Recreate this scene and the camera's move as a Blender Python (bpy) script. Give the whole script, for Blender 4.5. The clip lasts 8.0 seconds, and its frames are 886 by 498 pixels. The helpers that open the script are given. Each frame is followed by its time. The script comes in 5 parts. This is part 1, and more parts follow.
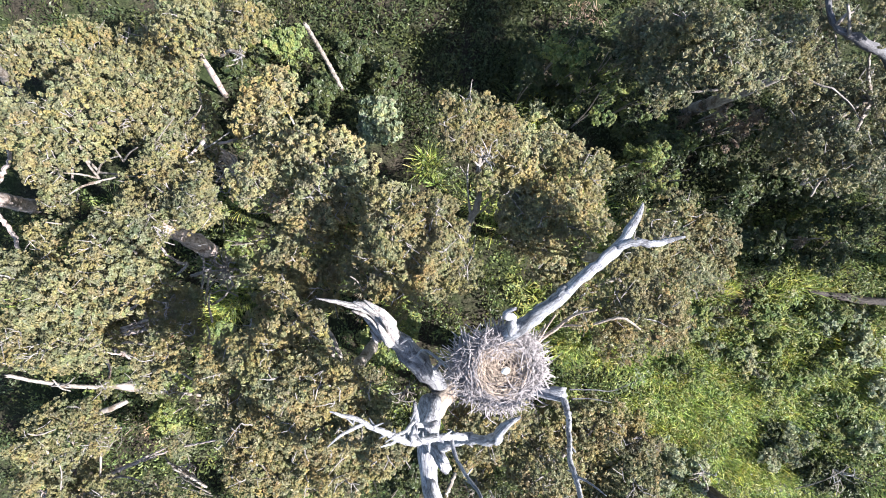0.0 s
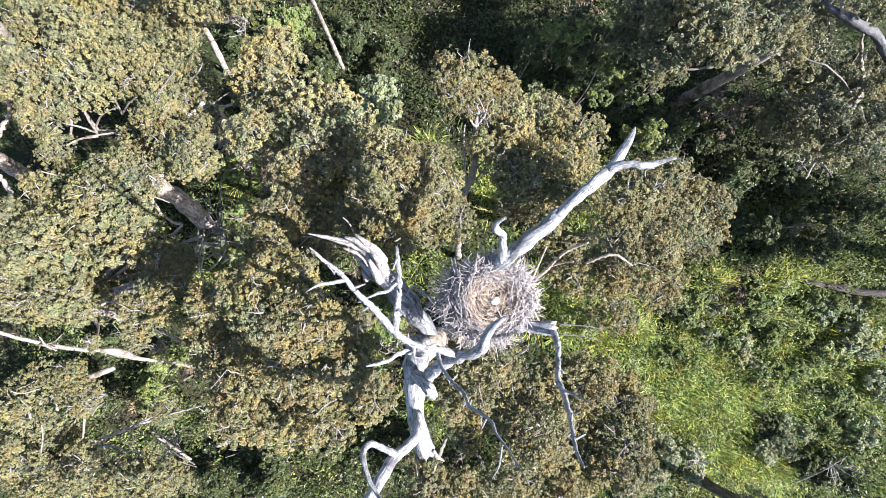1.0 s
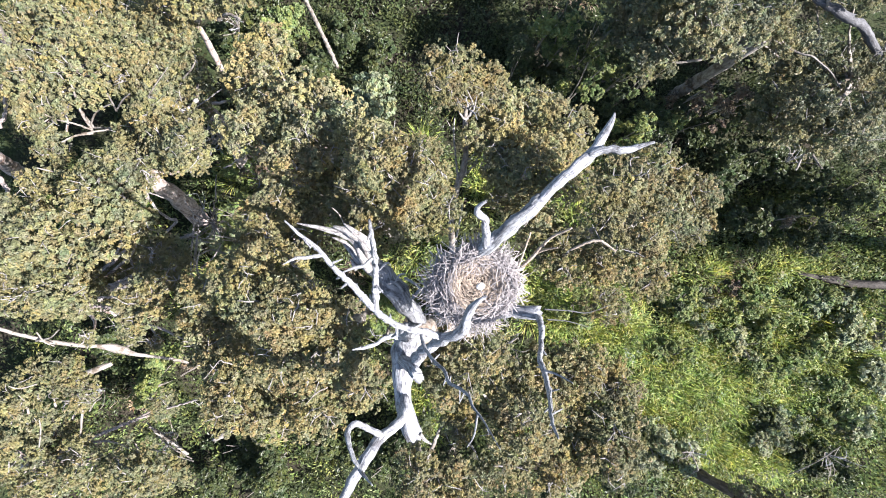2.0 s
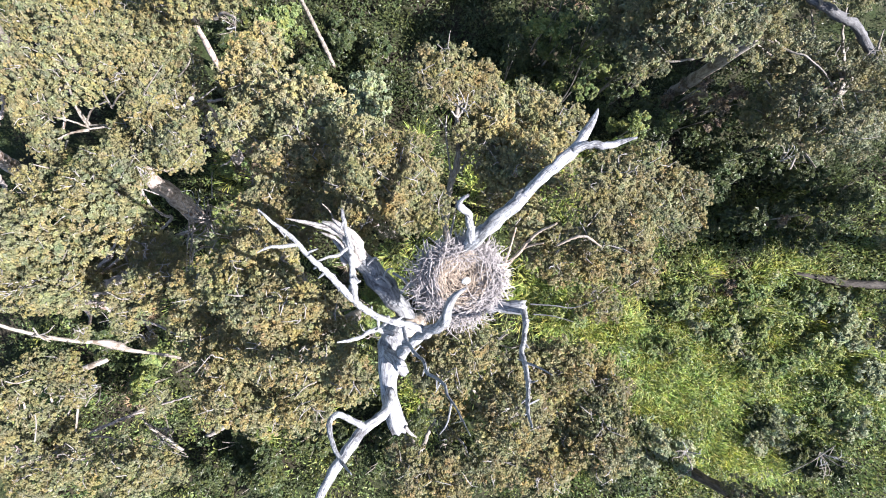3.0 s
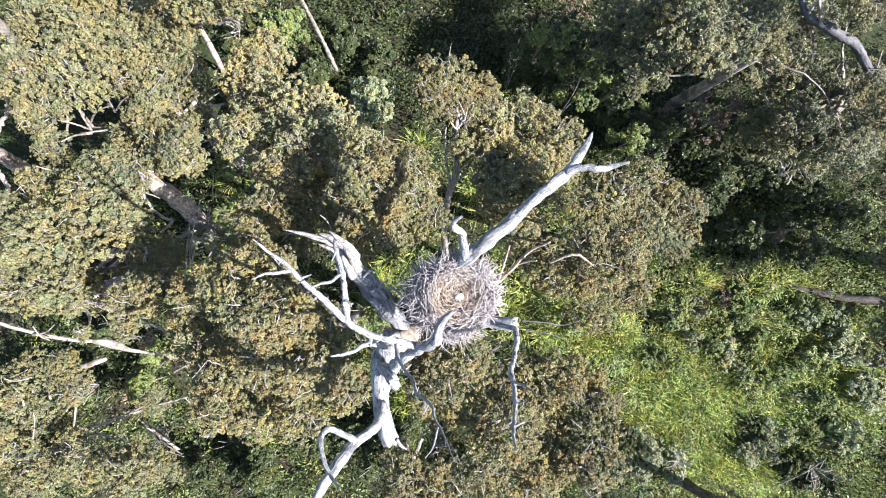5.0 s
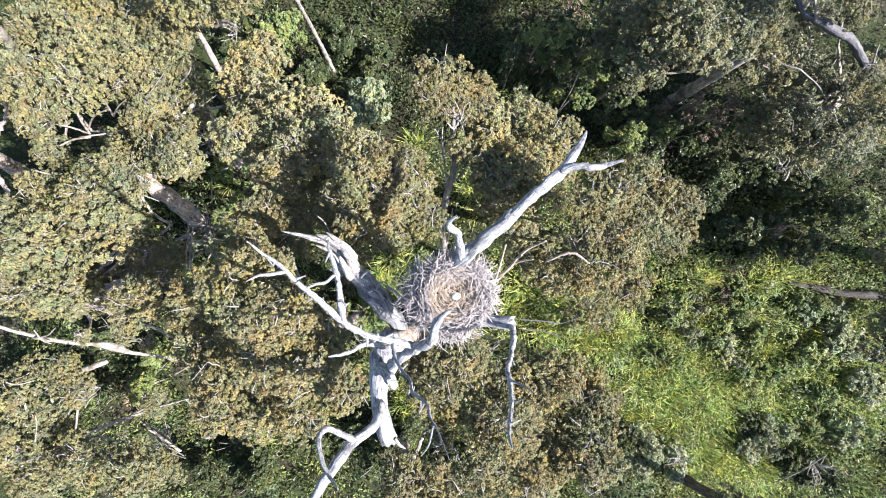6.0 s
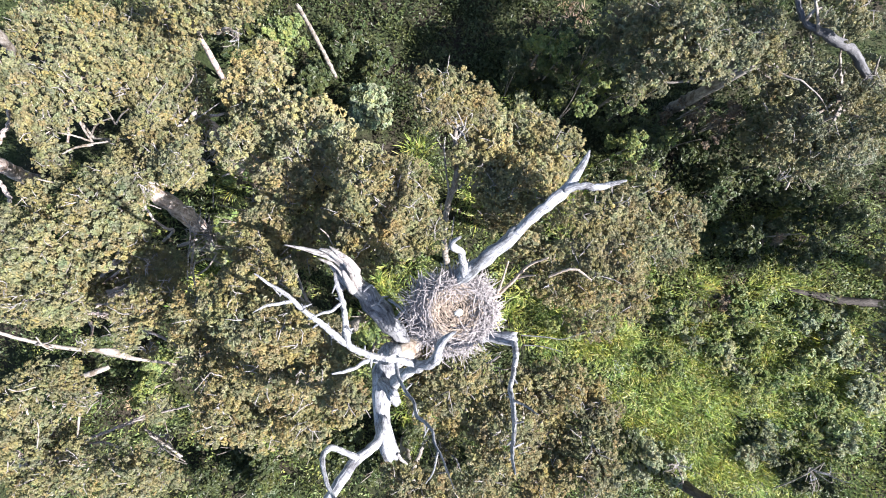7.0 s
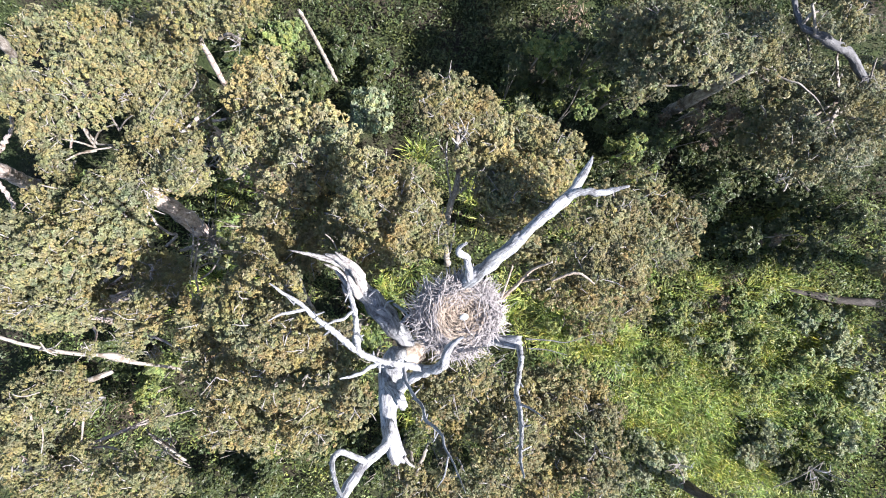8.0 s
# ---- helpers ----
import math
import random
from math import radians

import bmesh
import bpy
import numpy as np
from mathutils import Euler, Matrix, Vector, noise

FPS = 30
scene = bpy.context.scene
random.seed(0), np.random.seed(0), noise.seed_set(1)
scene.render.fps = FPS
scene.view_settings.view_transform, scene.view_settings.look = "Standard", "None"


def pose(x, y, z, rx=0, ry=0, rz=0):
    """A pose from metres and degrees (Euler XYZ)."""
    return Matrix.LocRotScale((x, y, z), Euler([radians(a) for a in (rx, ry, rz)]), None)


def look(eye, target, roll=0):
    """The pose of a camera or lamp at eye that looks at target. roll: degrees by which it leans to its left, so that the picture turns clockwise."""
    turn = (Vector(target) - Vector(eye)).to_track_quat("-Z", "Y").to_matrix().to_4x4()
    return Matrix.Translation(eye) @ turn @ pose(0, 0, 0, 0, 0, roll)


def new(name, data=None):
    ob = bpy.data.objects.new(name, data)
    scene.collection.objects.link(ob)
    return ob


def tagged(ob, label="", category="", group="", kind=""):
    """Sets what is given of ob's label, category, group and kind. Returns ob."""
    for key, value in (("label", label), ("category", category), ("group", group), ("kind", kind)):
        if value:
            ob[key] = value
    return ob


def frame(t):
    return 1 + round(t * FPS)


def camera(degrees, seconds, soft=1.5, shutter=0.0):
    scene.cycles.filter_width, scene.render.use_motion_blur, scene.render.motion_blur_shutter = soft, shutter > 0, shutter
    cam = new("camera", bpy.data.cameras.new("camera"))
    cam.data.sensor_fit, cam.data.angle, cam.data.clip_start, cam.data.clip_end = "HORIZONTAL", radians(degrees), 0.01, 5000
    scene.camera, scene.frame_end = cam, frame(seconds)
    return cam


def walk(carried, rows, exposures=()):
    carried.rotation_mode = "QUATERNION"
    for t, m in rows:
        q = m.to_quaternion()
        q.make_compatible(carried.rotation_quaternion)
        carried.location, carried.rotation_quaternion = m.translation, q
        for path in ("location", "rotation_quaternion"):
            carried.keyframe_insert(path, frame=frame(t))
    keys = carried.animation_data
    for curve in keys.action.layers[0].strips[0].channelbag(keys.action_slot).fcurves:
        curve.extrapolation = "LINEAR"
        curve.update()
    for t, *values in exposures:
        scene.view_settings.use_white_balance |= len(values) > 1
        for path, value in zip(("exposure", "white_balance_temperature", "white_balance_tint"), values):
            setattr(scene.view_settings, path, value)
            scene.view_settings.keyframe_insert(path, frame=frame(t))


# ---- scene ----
cam = camera(90.0, 8.0, soft=1.0)
ROWS = [
    (0.0, 0.095, 0.576, 19.045, -2.35, -0.26, -2.68),
    (0.5, 0.067, 0.020, 19.058, -2.10, -0.29, -2.48),
    (1.0, 0.171, -0.932, 19.054, -0.22, -0.36, -1.25),
    (1.5, 0.261, -1.140, 19.120, -0.09, -0.35, -1.76),
    (3.0, 0.706, -1.313, 19.248, 0.11, 0.04, -1.57),
    (3.5, 0.680, -1.170, 19.300, 0.00, 0.00, 0.00),
    (4.0, 0.652, -1.021, 19.339, -0.08, -0.02, 0.06),
    (4.5, 0.729, -1.003, 19.359, -0.08, 0.04, 0.00),
    (6.0, 0.902, -1.002, 19.407, -0.13, 0.26, -0.91),
    (6.5, 0.864, -0.845, 19.427, -0.27, 0.24, -0.63),
    (7.0, 0.844, -0.676, 19.441, -0.37, 0.19, -0.66),
    (7.5, 0.782, -0.603, 19.464, -0.39, 0.08, -0.90),
    (8.0, 0.725, -0.591, 19.533, -0.30, -0.03, -1.00),
]
walk(cam, [(t, pose(*row)) for t, *row in ROWS])

# ---- light ----
SUN_AZIMUTH, SUN_HEIGHT = radians(-17), radians(40)
SUN_WAY = Vector((math.cos(SUN_AZIMUTH) * math.cos(SUN_HEIGHT), math.sin(SUN_AZIMUTH) * math.cos(SUN_HEIGHT), math.sin(SUN_HEIGHT)))
world = bpy.data.worlds.new("sky")
scene.world = world
world.use_nodes = True
sky = world.node_tree.nodes.new("ShaderNodeTexSky")
sky.sky_type, sky.sun_disc = "NISHITA", False
sky.sun_elevation, sky.sun_rotation = SUN_HEIGHT, math.pi / 2 - SUN_AZIMUTH
world.node_tree.links.new(sky.outputs[0], world.node_tree.nodes["Background"].inputs[0])
world.node_tree.nodes["Background"].inputs[1].default_value = 0.065
sun = new("sun", bpy.data.lights.new("sun", "SUN"))
sun.data.energy, sun.data.angle, sun.data.color = 4.75, radians(0.5), (1.0, 0.955, 0.93)
sun.matrix_world = look(SUN_WAY * 60, (0, 0, 0))
scene.view_settings.exposure = 2.27

# ---- materials ----
class Nodes:
    """A small builder of node materials."""

    def __init__(self, name, roughness=0.7, specular=0.3):
        self.mat = bpy.data.materials.new(name)
        self.mat.use_nodes = True
        self.tree = self.mat.node_tree
        self.shader = self.tree.nodes["Principled BSDF"]
        self.shader.inputs["Roughness"].default_value = roughness
        self.shader.inputs["Specular IOR Level"].default_value = specular

    def add(self, kind, **inputs):
        node = self.tree.nodes.new(kind)
        for key, value in inputs.items():
            self.put(node, key.replace("_", " "), value)
        return node

    def put(self, node, key, value):
        if isinstance(value, bpy.types.NodeSocket):
            self.tree.links.new(value, node.inputs[key])
        else:
            node.inputs[key].default_value = value

    def noise(self, vector, scale, detail=4.0, rough=0.6):
        return self.add("ShaderNodeTexNoise", Vector=vector, Scale=scale, Detail=detail, Roughness=rough).outputs["Fac"]

    def ramp(self, fac, *stops):
        node = self.add("ShaderNodeValToRGB", Fac=fac)
        node.color_ramp.elements[0].position, node.color_ramp.elements[1].position = stops[0][0], stops[-1][0]
        for at, _ in stops[1:-1]:
            node.color_ramp.elements.new(at)
        for element, (at, colour) in zip(node.color_ramp.elements, stops):
            element.position, element.color = at, (*colour, 1)
        return node.outputs["Color"]

    def mix(self, fac, a, b, how="MIX"):
        node = self.tree.nodes.new("ShaderNodeMix")
        node.data_type, node.blend_type = "RGBA", how
        for socket, value in ((node.inputs[0], fac), (node.inputs[6], a), (node.inputs[7], b)):
            if isinstance(value, bpy.types.NodeSocket):
                self.tree.links.new(value, socket)
            else:
                socket.default_value = value if isinstance(value, (int, float)) else (*value, 1)
        return node.outputs[2]

    def bump(self, height, strength, distance):
        node = self.add("ShaderNodeBump", Height=height, Strength=strength, Distance=distance)
        self.put(self.shader, "Normal", node.outputs[0])
        return node

    def colour(self, value):
        self.put(self.shader, "Base Color", value)


def wood_material(name, dark, mid, pale, bark, bark_share=0.5, cracks=0.0):
    """Bleached or barked wood with grain along the limb, stains and cracks."""
    n = Nodes(name, 0.75, 0.25)
    coords = n.tree.nodes.new("ShaderNodeTexCoord")
    uv = n.add("ShaderNodeMapping", Vector=coords.outputs["UV"])
    uv.inputs["Scale"].default_value = (4.0, 0.9, 1.0)
    grain = n.noise(uv.outputs[0], 3.0, 6.0, 0.7)
    stain = n.noise(coords.outputs["Object"], 3.0, 5.0, 0.68)
    fine = n.noise(coords.outputs["Object"], 28.0, 3.0, 0.6)
    base = n.ramp(grain, (0.34, dark), (0.47, mid), (0.62, pale))
    patch = n.ramp(stain, (bark_share, (0, 0, 0)), (bark_share + 0.1, (1, 1, 1)))
    base = n.mix(patch, base, bark)
    line = n.add("ShaderNodeMapping", Vector=coords.outputs["UV"])
    line.inputs["Scale"].default_value = (9.0, 1.1, 1.0)
    crack = n.ramp(n.noise(line.outputs[0], 2.2, 3.0, 0.55), (0.44, (1, 1, 1)), (0.485, (0.34, 0.33, 0.33)), (0.5, (0.3, 0.29, 0.29)), (0.53, (1, 1, 1)))
    base = n.mix(cracks, base, crack, "MULTIPLY")
    flake = n.ramp(n.noise(coords.outputs["Object"], 9.0, 4.0, 0.62), (0.56, (1, 1, 1)), (0.63, (0.5, 0.51, 0.55)))
    base = n.mix(cracks, base, flake, "MULTIPLY")
    speck = n.ramp(fine, (0.3, (0.66, 0.64, 0.63)), (0.5, (1, 1, 1)))
    n.colour(n.mix(0.8, base, speck, "MULTIPLY"))
    both = n.add("ShaderNodeMath")
    both.operation = "ADD"
    n.put(both, 0, grain)
    soft_fine = n.add("ShaderNodeMath")
    soft_fine.operation = "MULTIPLY"
    n.put(soft_fine, 0, fine)
    n.put(soft_fine, 1, 0.25)
    n.put(both, 1, soft_fine.outputs[0])
    n.bump(both.outputs[0], 0.9, 0.03)
    return n.mat


def leaf_material(name, stops, shine=0.5, through_share=0.32):
    """Leaves: every leaf and every spray takes a tone of its own, every clump a slight cast; some light shines through."""
    n = Nodes(name, shine, 0.33)
    island = n.tree.nodes.new("ShaderNodeNewGeometry").outputs["Random Per Island"]
    coords = n.tree.nodes.new("ShaderNodeTexCoord").outputs["Object"]
    spray = n.add("ShaderNodeTexVoronoi", Vector=coords, Scale=5.0)
    pick = n.add("ShaderNodeSeparateColor", Color=spray.outputs["Color"])
    blotch, info = n.noise(coords, 2.6, 2.0), n.noise(coords, 0.8, 2.0)
    leaf = n.ramp(island, *stops)
    cast = n.ramp(info, (0.3, (0.9, 0.98, 1.02)), (0.5, (1.03, 1, 0.98)), (0.7, (1.16, 1.03, 0.84)))
    drift = n.ramp(blotch, (0.33, (0.93, 0.9, 0.94)), (0.67, (1.08, 1.12, 0.95)))
    tuft = n.ramp(pick.outputs["Red"], (0.0, (0.68, 0.72, 0.7)), (0.35, (0.9, 0.93, 0.92)), (0.7, (1.03, 1.04, 0.98)), (1.0, (1.17, 1.2, 1.04)))
    hue = n.ramp(pick.outputs["Green"], (0.0, (0.86, 1.02, 0.99)), (0.4, (0.98, 1.0, 1.06)), (0.7, (1.06, 1.05, 0.88)), (1.0, (1.14, 0.99, 0.93)))
    tone = n.mix(1.0, n.mix(1.0, n.mix(1.0, n.mix(1.0, leaf, cast, "MULTIPLY"), drift, "MULTIPLY"), tuft, "MULTIPLY"), hue, "MULTIPLY")
    n.colour(tone)
    glow = n.add("ShaderNodeBsdfTranslucent", Color=tone)
    both = n.add("ShaderNodeMixShader", Fac=through_share)
    n.tree.links.new(n.shader.outputs[0], both.inputs[1])
    n.tree.links.new(glow.outputs[0], both.inputs[2])
    n.tree.links.new(both.outputs[0], n.tree.nodes["Material Output"].inputs[0])
    return n.mat


def ground_material():
    n = Nodes("leaf_litter_soil", 0.95, 0.1)
    place = n.tree.nodes.new("ShaderNodeTexCoord").outputs["Object"]
    wide, fine = n.noise(place, 0.45, 5.0), n.noise(place, 9.0, 6.0, 0.7)
    litter = n.ramp(fine, (0.3, (0.012, 0.01, 0.008)), (0.5, (0.028, 0.025, 0.019)), (0.7, (0.065, 0.054, 0.041)))
    moss = n.ramp(fine, (0.3, (0.01, 0.016, 0.007)), (0.7, (0.04, 0.052, 0.022)))
    n.colour(n.mix(n.ramp(wide, (0.42, (0, 0, 0)), (0.6, (1, 1, 1))), litter, moss))
    n.bump(fine, 1.0, 0.06)
    return n.mat


BLEACHED = wood_material("bleached_dead_wood", (0.1, 0.103, 0.116), (0.26, 0.266, 0.292), (0.385, 0.392, 0.418), (0.11, 0.11, 0.124), 0.55, 0.85)
GREY_WOOD = wood_material("weathered_grey_wood", (0.1, 0.086, 0.076), (0.2, 0.178, 0.163), (0.31, 0.288, 0.268), (0.1, 0.08, 0.065), 0.52)
HEARTWOOD = wood_material("brown_torn_heartwood", (0.14, 0.11, 0.09), (0.25, 0.205, 0.175), (0.36, 0.31, 0.27), (0.12, 0.09, 0.07), 0.55)
# Broken limb: part of the nest's shadow is put into this grey.
NEST_SHADE_WOOD = wood_material("nest_shade_grey_wood", (0.07, 0.072, 0.083), (0.15, 0.154, 0.17), (0.24, 0.247, 0.268), (0.08, 0.08, 0.09), 0.58, 0.8)
SLEEVE = wood_material("clinging_grey_bark", (0.09, 0.095, 0.106), (0.16, 0.168, 0.186), (0.23, 0.241, 0.26), (0.1, 0.105, 0.118), 0.56, 0.8)
# Grey bark darkened so that the forked limb looks shaded.
SHADED_BARK = wood_material("shaded_grey_bark", (0.03, 0.031, 0.036), (0.075, 0.075, 0.085), (0.13, 0.13, 0.142), (0.045, 0.044, 0.05), 0.58)
TORN = wood_material("pale_torn_wood", (0.14, 0.12, 0.115), (0.3, 0.28, 0.275), (0.46, 0.435, 0.43), (0.1, 0.085, 0.08), 0.58, 1.0)
PINK_BARK = wood_material("smooth_pinkish_bark", (0.2, 0.152, 0.138), (0.36, 0.305, 0.285), (0.5, 0.44, 0.42), (0.17, 0.12, 0.1), 0.54, 0.6)
# Dark brown bark, lowered further to stand for the crown's shade on the trunk.
SHADE_DARK_BARK = wood_material("rough_shade_dark_bark", (0.022, 0.017, 0.015), (0.06, 0.047, 0.04), (0.12, 0.098, 0.085), (0.2, 0.17, 0.15), 0.62)
# Near-black bark: the shade over the fallen log is painted into it.
SHADE_BLACK_BARK = wood_material("shade_blackened_bark", (0.008, 0.007, 0.007), (0.022, 0.018, 0.017), (0.05, 0.042, 0.038), (0.012, 0.01, 0.01), 0.56)
STICK = wood_material("dry_nest_stick", (0.11, 0.098, 0.1), (0.27, 0.248, 0.256), (0.42, 0.392, 0.402), (0.08, 0.065, 0.06), 0.62)
# Core colour is kept dark to paint the shaded gaps between the sticks.
NEST_CORE = wood_material("packed_debris_gap_shade", (0.02, 0.017, 0.016), (0.045, 0.038, 0.035), (0.09, 0.078, 0.072), (0.03, 0.025, 0.022), 0.55)
LINING = wood_material("straw_coloured_lining", (0.2, 0.155, 0.125), (0.34, 0.275, 0.225), (0.48, 0.405, 0.34), (0.2, 0.15, 0.115), 0.64)
LEAVES = {
    "olive": leaf_material("olive_gum_leaf", ((0.0, (0.105, 0.105, 0.064)), (0.3, (0.147, 0.141, 0.087)), (0.65, (0.181, 0.170, 0.104)), (0.9, (0.203, 0.186, 0.119)), (1.0, (0.216, 0.186, 0.132)))),
    "gold": leaf_material("yellow_green_gum_leaf", ((0.0, (0.144, 0.135, 0.085)), (0.3, (0.195, 0.182, 0.113)), (0.65, (0.238, 0.215, 0.134)), (0.9, (0.264, 0.235, 0.152)), (1.0, (0.269, 0.222, 0.155)))),
    "brown": leaf_material("bronze_tipped_gum_leaf", ((0.0, (0.109, 0.106, 0.063)), (0.35, (0.151, 0.141, 0.084)), (0.68, (0.191, 0.172, 0.104)), (0.9, (0.216, 0.184, 0.114)), (1.0, (0.229, 0.174, 0.114)))),
    "grey": leaf_material("grey_green_gum_leaf", ((0.0, (0.097, 0.102, 0.069)), (0.5, (0.144, 0.145, 0.098)), (0.85, (0.187, 0.181, 0.126)), (1.0, (0.217, 0.188, 0.133)))),
    "green": leaf_material("mid_green_leaf", ((0.0, (0.087, 0.115, 0.048)), (0.5, (0.144, 0.179, 0.073)), (0.85, (0.196, 0.228, 0.095)), (1.0, (0.239, 0.235, 0.117)))),
    # Leaf tones lowered: the forest shade on these plants is in their colour.
    "dark": leaf_material("shade_dark_leaf", ((0.0, (0.035, 0.046, 0.022)), (0.5, (0.053, 0.068, 0.033)), (1.0, (0.082, 0.098, 0.049))), 0.4),
    "dead": leaf_material("dead_red_brown_leaf", ((0.0, (0.060, 0.043, 0.038)), (0.5, (0.136, 0.100, 0.085)), (1.0, (0.238, 0.190, 0.162))), 0.7, 0.15),
    "pale": leaf_material("pale_silvery_leaf", ((0.0, (0.141, 0.160, 0.112)), (0.5, (0.201, 0.218, 0.149)), (1.0, (0.278, 0.289, 0.205)))),
}
BLADES = leaf_material("yellow_green_grass_blade", ((0.0, (0.14, 0.2, 0.052)), (0.5, (0.31, 0.375, 0.118)), (0.85, (0.46, 0.465, 0.165)), (1.0, (0.55, 0.48, 0.28))), 0.5, 0.4)
DRY_BLADES = leaf_material("dead_brown_grass_blade", ((0.0, (0.12, 0.08, 0.07)), (0.6, (0.26, 0.19, 0.17)), (1.0, (0.4, 0.33, 0.29))), 0.6, 0.2)
egg_shell = Nodes("matt_white_eggshell", 0.5, 0.4)
egg_shell.colour(egg_shell.ramp(egg_shell.noise(egg_shell.tree.nodes.new("ShaderNodeTexCoord").outputs["Object"], 40.0), (0.3, (0.8, 0.76, 0.68)), (0.6, (0.88, 0.86, 0.8))))

# ---- helpers for things and parts ----
PLACES = {}


def thing(name, at, label, category, group="", kind=""):
    ob = new(name)
    ob.location = at
    ob.empty_display_size = 0.2
    PLACES[ob] = Matrix.Translation(at)
    return tagged(ob, label, category, group, kind)


def part(name, mesh, material, parent=None, label="", at=None, kind=""):
    """One mesh object, placed in the world by at, under a thing or under a part."""
    if material is not None and not mesh.materials:
        mesh.materials.append(material)
    ob = new(name, mesh)
    m = at or Matrix.Identity(4)
    PLACES[ob] = m
    if parent is not None:
        ob.parent = parent
        ob.matrix_parent_inverse = PLACES[parent].inverted()
    ob.matrix_basis = m
    return tagged(ob, label, kind=kind)


def mesh_of(name, verts, faces, smooth=True, uvs=None):
    me = bpy.data.meshes.new(name)
    me.from_pydata([tuple(v) for v in verts], [], faces)
    if uvs is not None:
        layer = me.uv_layers.new(name="UVMap")
        loop = np.empty(len(me.loops), dtype=np.int32)
        me.loops.foreach_get("vertex_index", loop)
        layer.data.foreach_set("uv", np.asarray(uvs, dtype=np.float32)[loop].ravel())
    if smooth:
        me.polygons.foreach_set("use_smooth", np.ones(len(me.polygons), dtype=bool))
    return me


def triangles(name, verts, tris, smooth=False):
    """A mesh of triangles from whole arrays."""
    me = bpy.data.meshes.new(name)
    verts, tris = np.asarray(verts, dtype=np.float32), np.asarray(tris, dtype=np.int32)
    me.vertices.add(len(verts))
    me.vertices.foreach_set("co", verts.ravel())
    me.loops.add(tris.size)
    me.loops.foreach_set("vertex_index", tris.ravel())
    me.polygons.add(len(tris))
    me.polygons.foreach_set("loop_start", np.arange(0, tris.size, 3, dtype=np.int32))
    me.polygons.foreach_set("loop_total", np.full(len(tris), 3, dtype=np.int32))
    me.polygons.foreach_set("use_smooth", np.full(len(tris), smooth, dtype=bool))
    me.update(calc_edges=True)
    return me


def smooth_line(points, step):
    """Points x, y, z, radius on a rounded line through the given ones."""
    p = np.array(points, dtype=float)
    p = np.vstack([2 * p[0] - p[1], p, 2 * p[-1] - p[-2]])
    out = []
    for i in range(1, len(p) - 2):
        n = max(2, int(np.linalg.norm(p[i + 1, :3] - p[i, :3]) / step))
        for t in np.linspace(0, 1, n, endpoint=False):
            out.append(0.5 * (2 * p[i] + (p[i + 1] - p[i - 1]) * t + (2 * p[i - 1] - 5 * p[i] + 4 * p[i + 1] - p[i + 2]) * t * t + (3 * p[i] - p[i - 1] - 3 * p[i + 1] + p[i + 2]) * t ** 3))
    out.append(p[-2])
    out = np.array(out)
    out[:, 3] = np.maximum(out[:, 3], 0.002)
    return out


def limb_mesh(points, sides=10, end="tip", rough=0.1, seed=0, wander=0.0, step=0.03):
    """A tapered, knotty limb along a rounded line; its end runs out to a tip or is broken off raggedly."""
    rng = np.random.default_rng(seed)
    size = float(np.mean([q[3] for q in points]))
    line = smooth_line(points, max(step, size * 1.2))
    if wander:
        kick = rng.normal(0, wander, (len(line), 3))
        kick[0] = 0
        line[:, :3] += kick * line[:, 3:4]
    n = len(line)
    tangent = np.gradient(line[:, :3], axis=0)
    tangent /= np.linalg.norm(tangent, axis=1)[:, None] + 1e-9
    side = np.cross(tangent[0], (0.31, 0.52, 0.79))
    verts, uvs, along = [], [], 0.0
    phase = rng.uniform(0, 6.28, 6)
    for i in range(n):
        side = side - tangent[i] * np.dot(side, tangent[i])
        side /= np.linalg.norm(side) + 1e-9
        other = np.cross(tangent[i], side)
        if i:
            along += float(np.linalg.norm(line[i, :3] - line[i - 1, :3]))
        turn = np.arange(sides + 1) / sides * 2 * math.pi
        lump = 1 + rough * (np.sin(2 * turn + phase[0] + along * 3.1) + 0.7 * np.sin(3 * turn + phase[1] - along * 5.3) + 0.6 * math.sin(along * 7 / max(size * 6, 0.3) + phase[2]))
        ring = line[i, :3] + line[i, 3] * ((lump * np.cos(turn))[:, None] * side + (lump * np.sin(turn))[:, None] * other)
        if i == n - 1 and end == "broken":
            jag = rng.uniform(-0.3, 0.35, sides + 1) if size > 0.1 else rng.uniform(-0.7, 1.5, sides + 1)
            jag[-1] = jag[0]
            ring = ring + tangent[i] * (jag * line[i, 3])[:, None]
        ring[-1] = ring[0]
        verts.extend(ring)
        uvs.extend((k / sides, along) for k in range(sides + 1))
    w, faces = sides + 1, []
    for i in range(n - 1):
        for k in range(sides):
            faces.append((i * w + k, i * w + k + 1, (i + 1) * w + k + 1, (i + 1) * w + k))
    for row, deep in ((0, 0.0), (n - 1, -1.5 if end == "broken" else 0.6)):
        verts.append(line[row, :3] + tangent[row] * line[row, 3] * deep)
        uvs.append((0.5, along))
        c = len(verts) - 1
        for k in range(sides):
            faces.append((row * w + k + 1, row * w + k, c) if row == 0 else (row * w + k, row * w + k + 1, c))
    return mesh_of("limb", verts, faces, True, uvs)


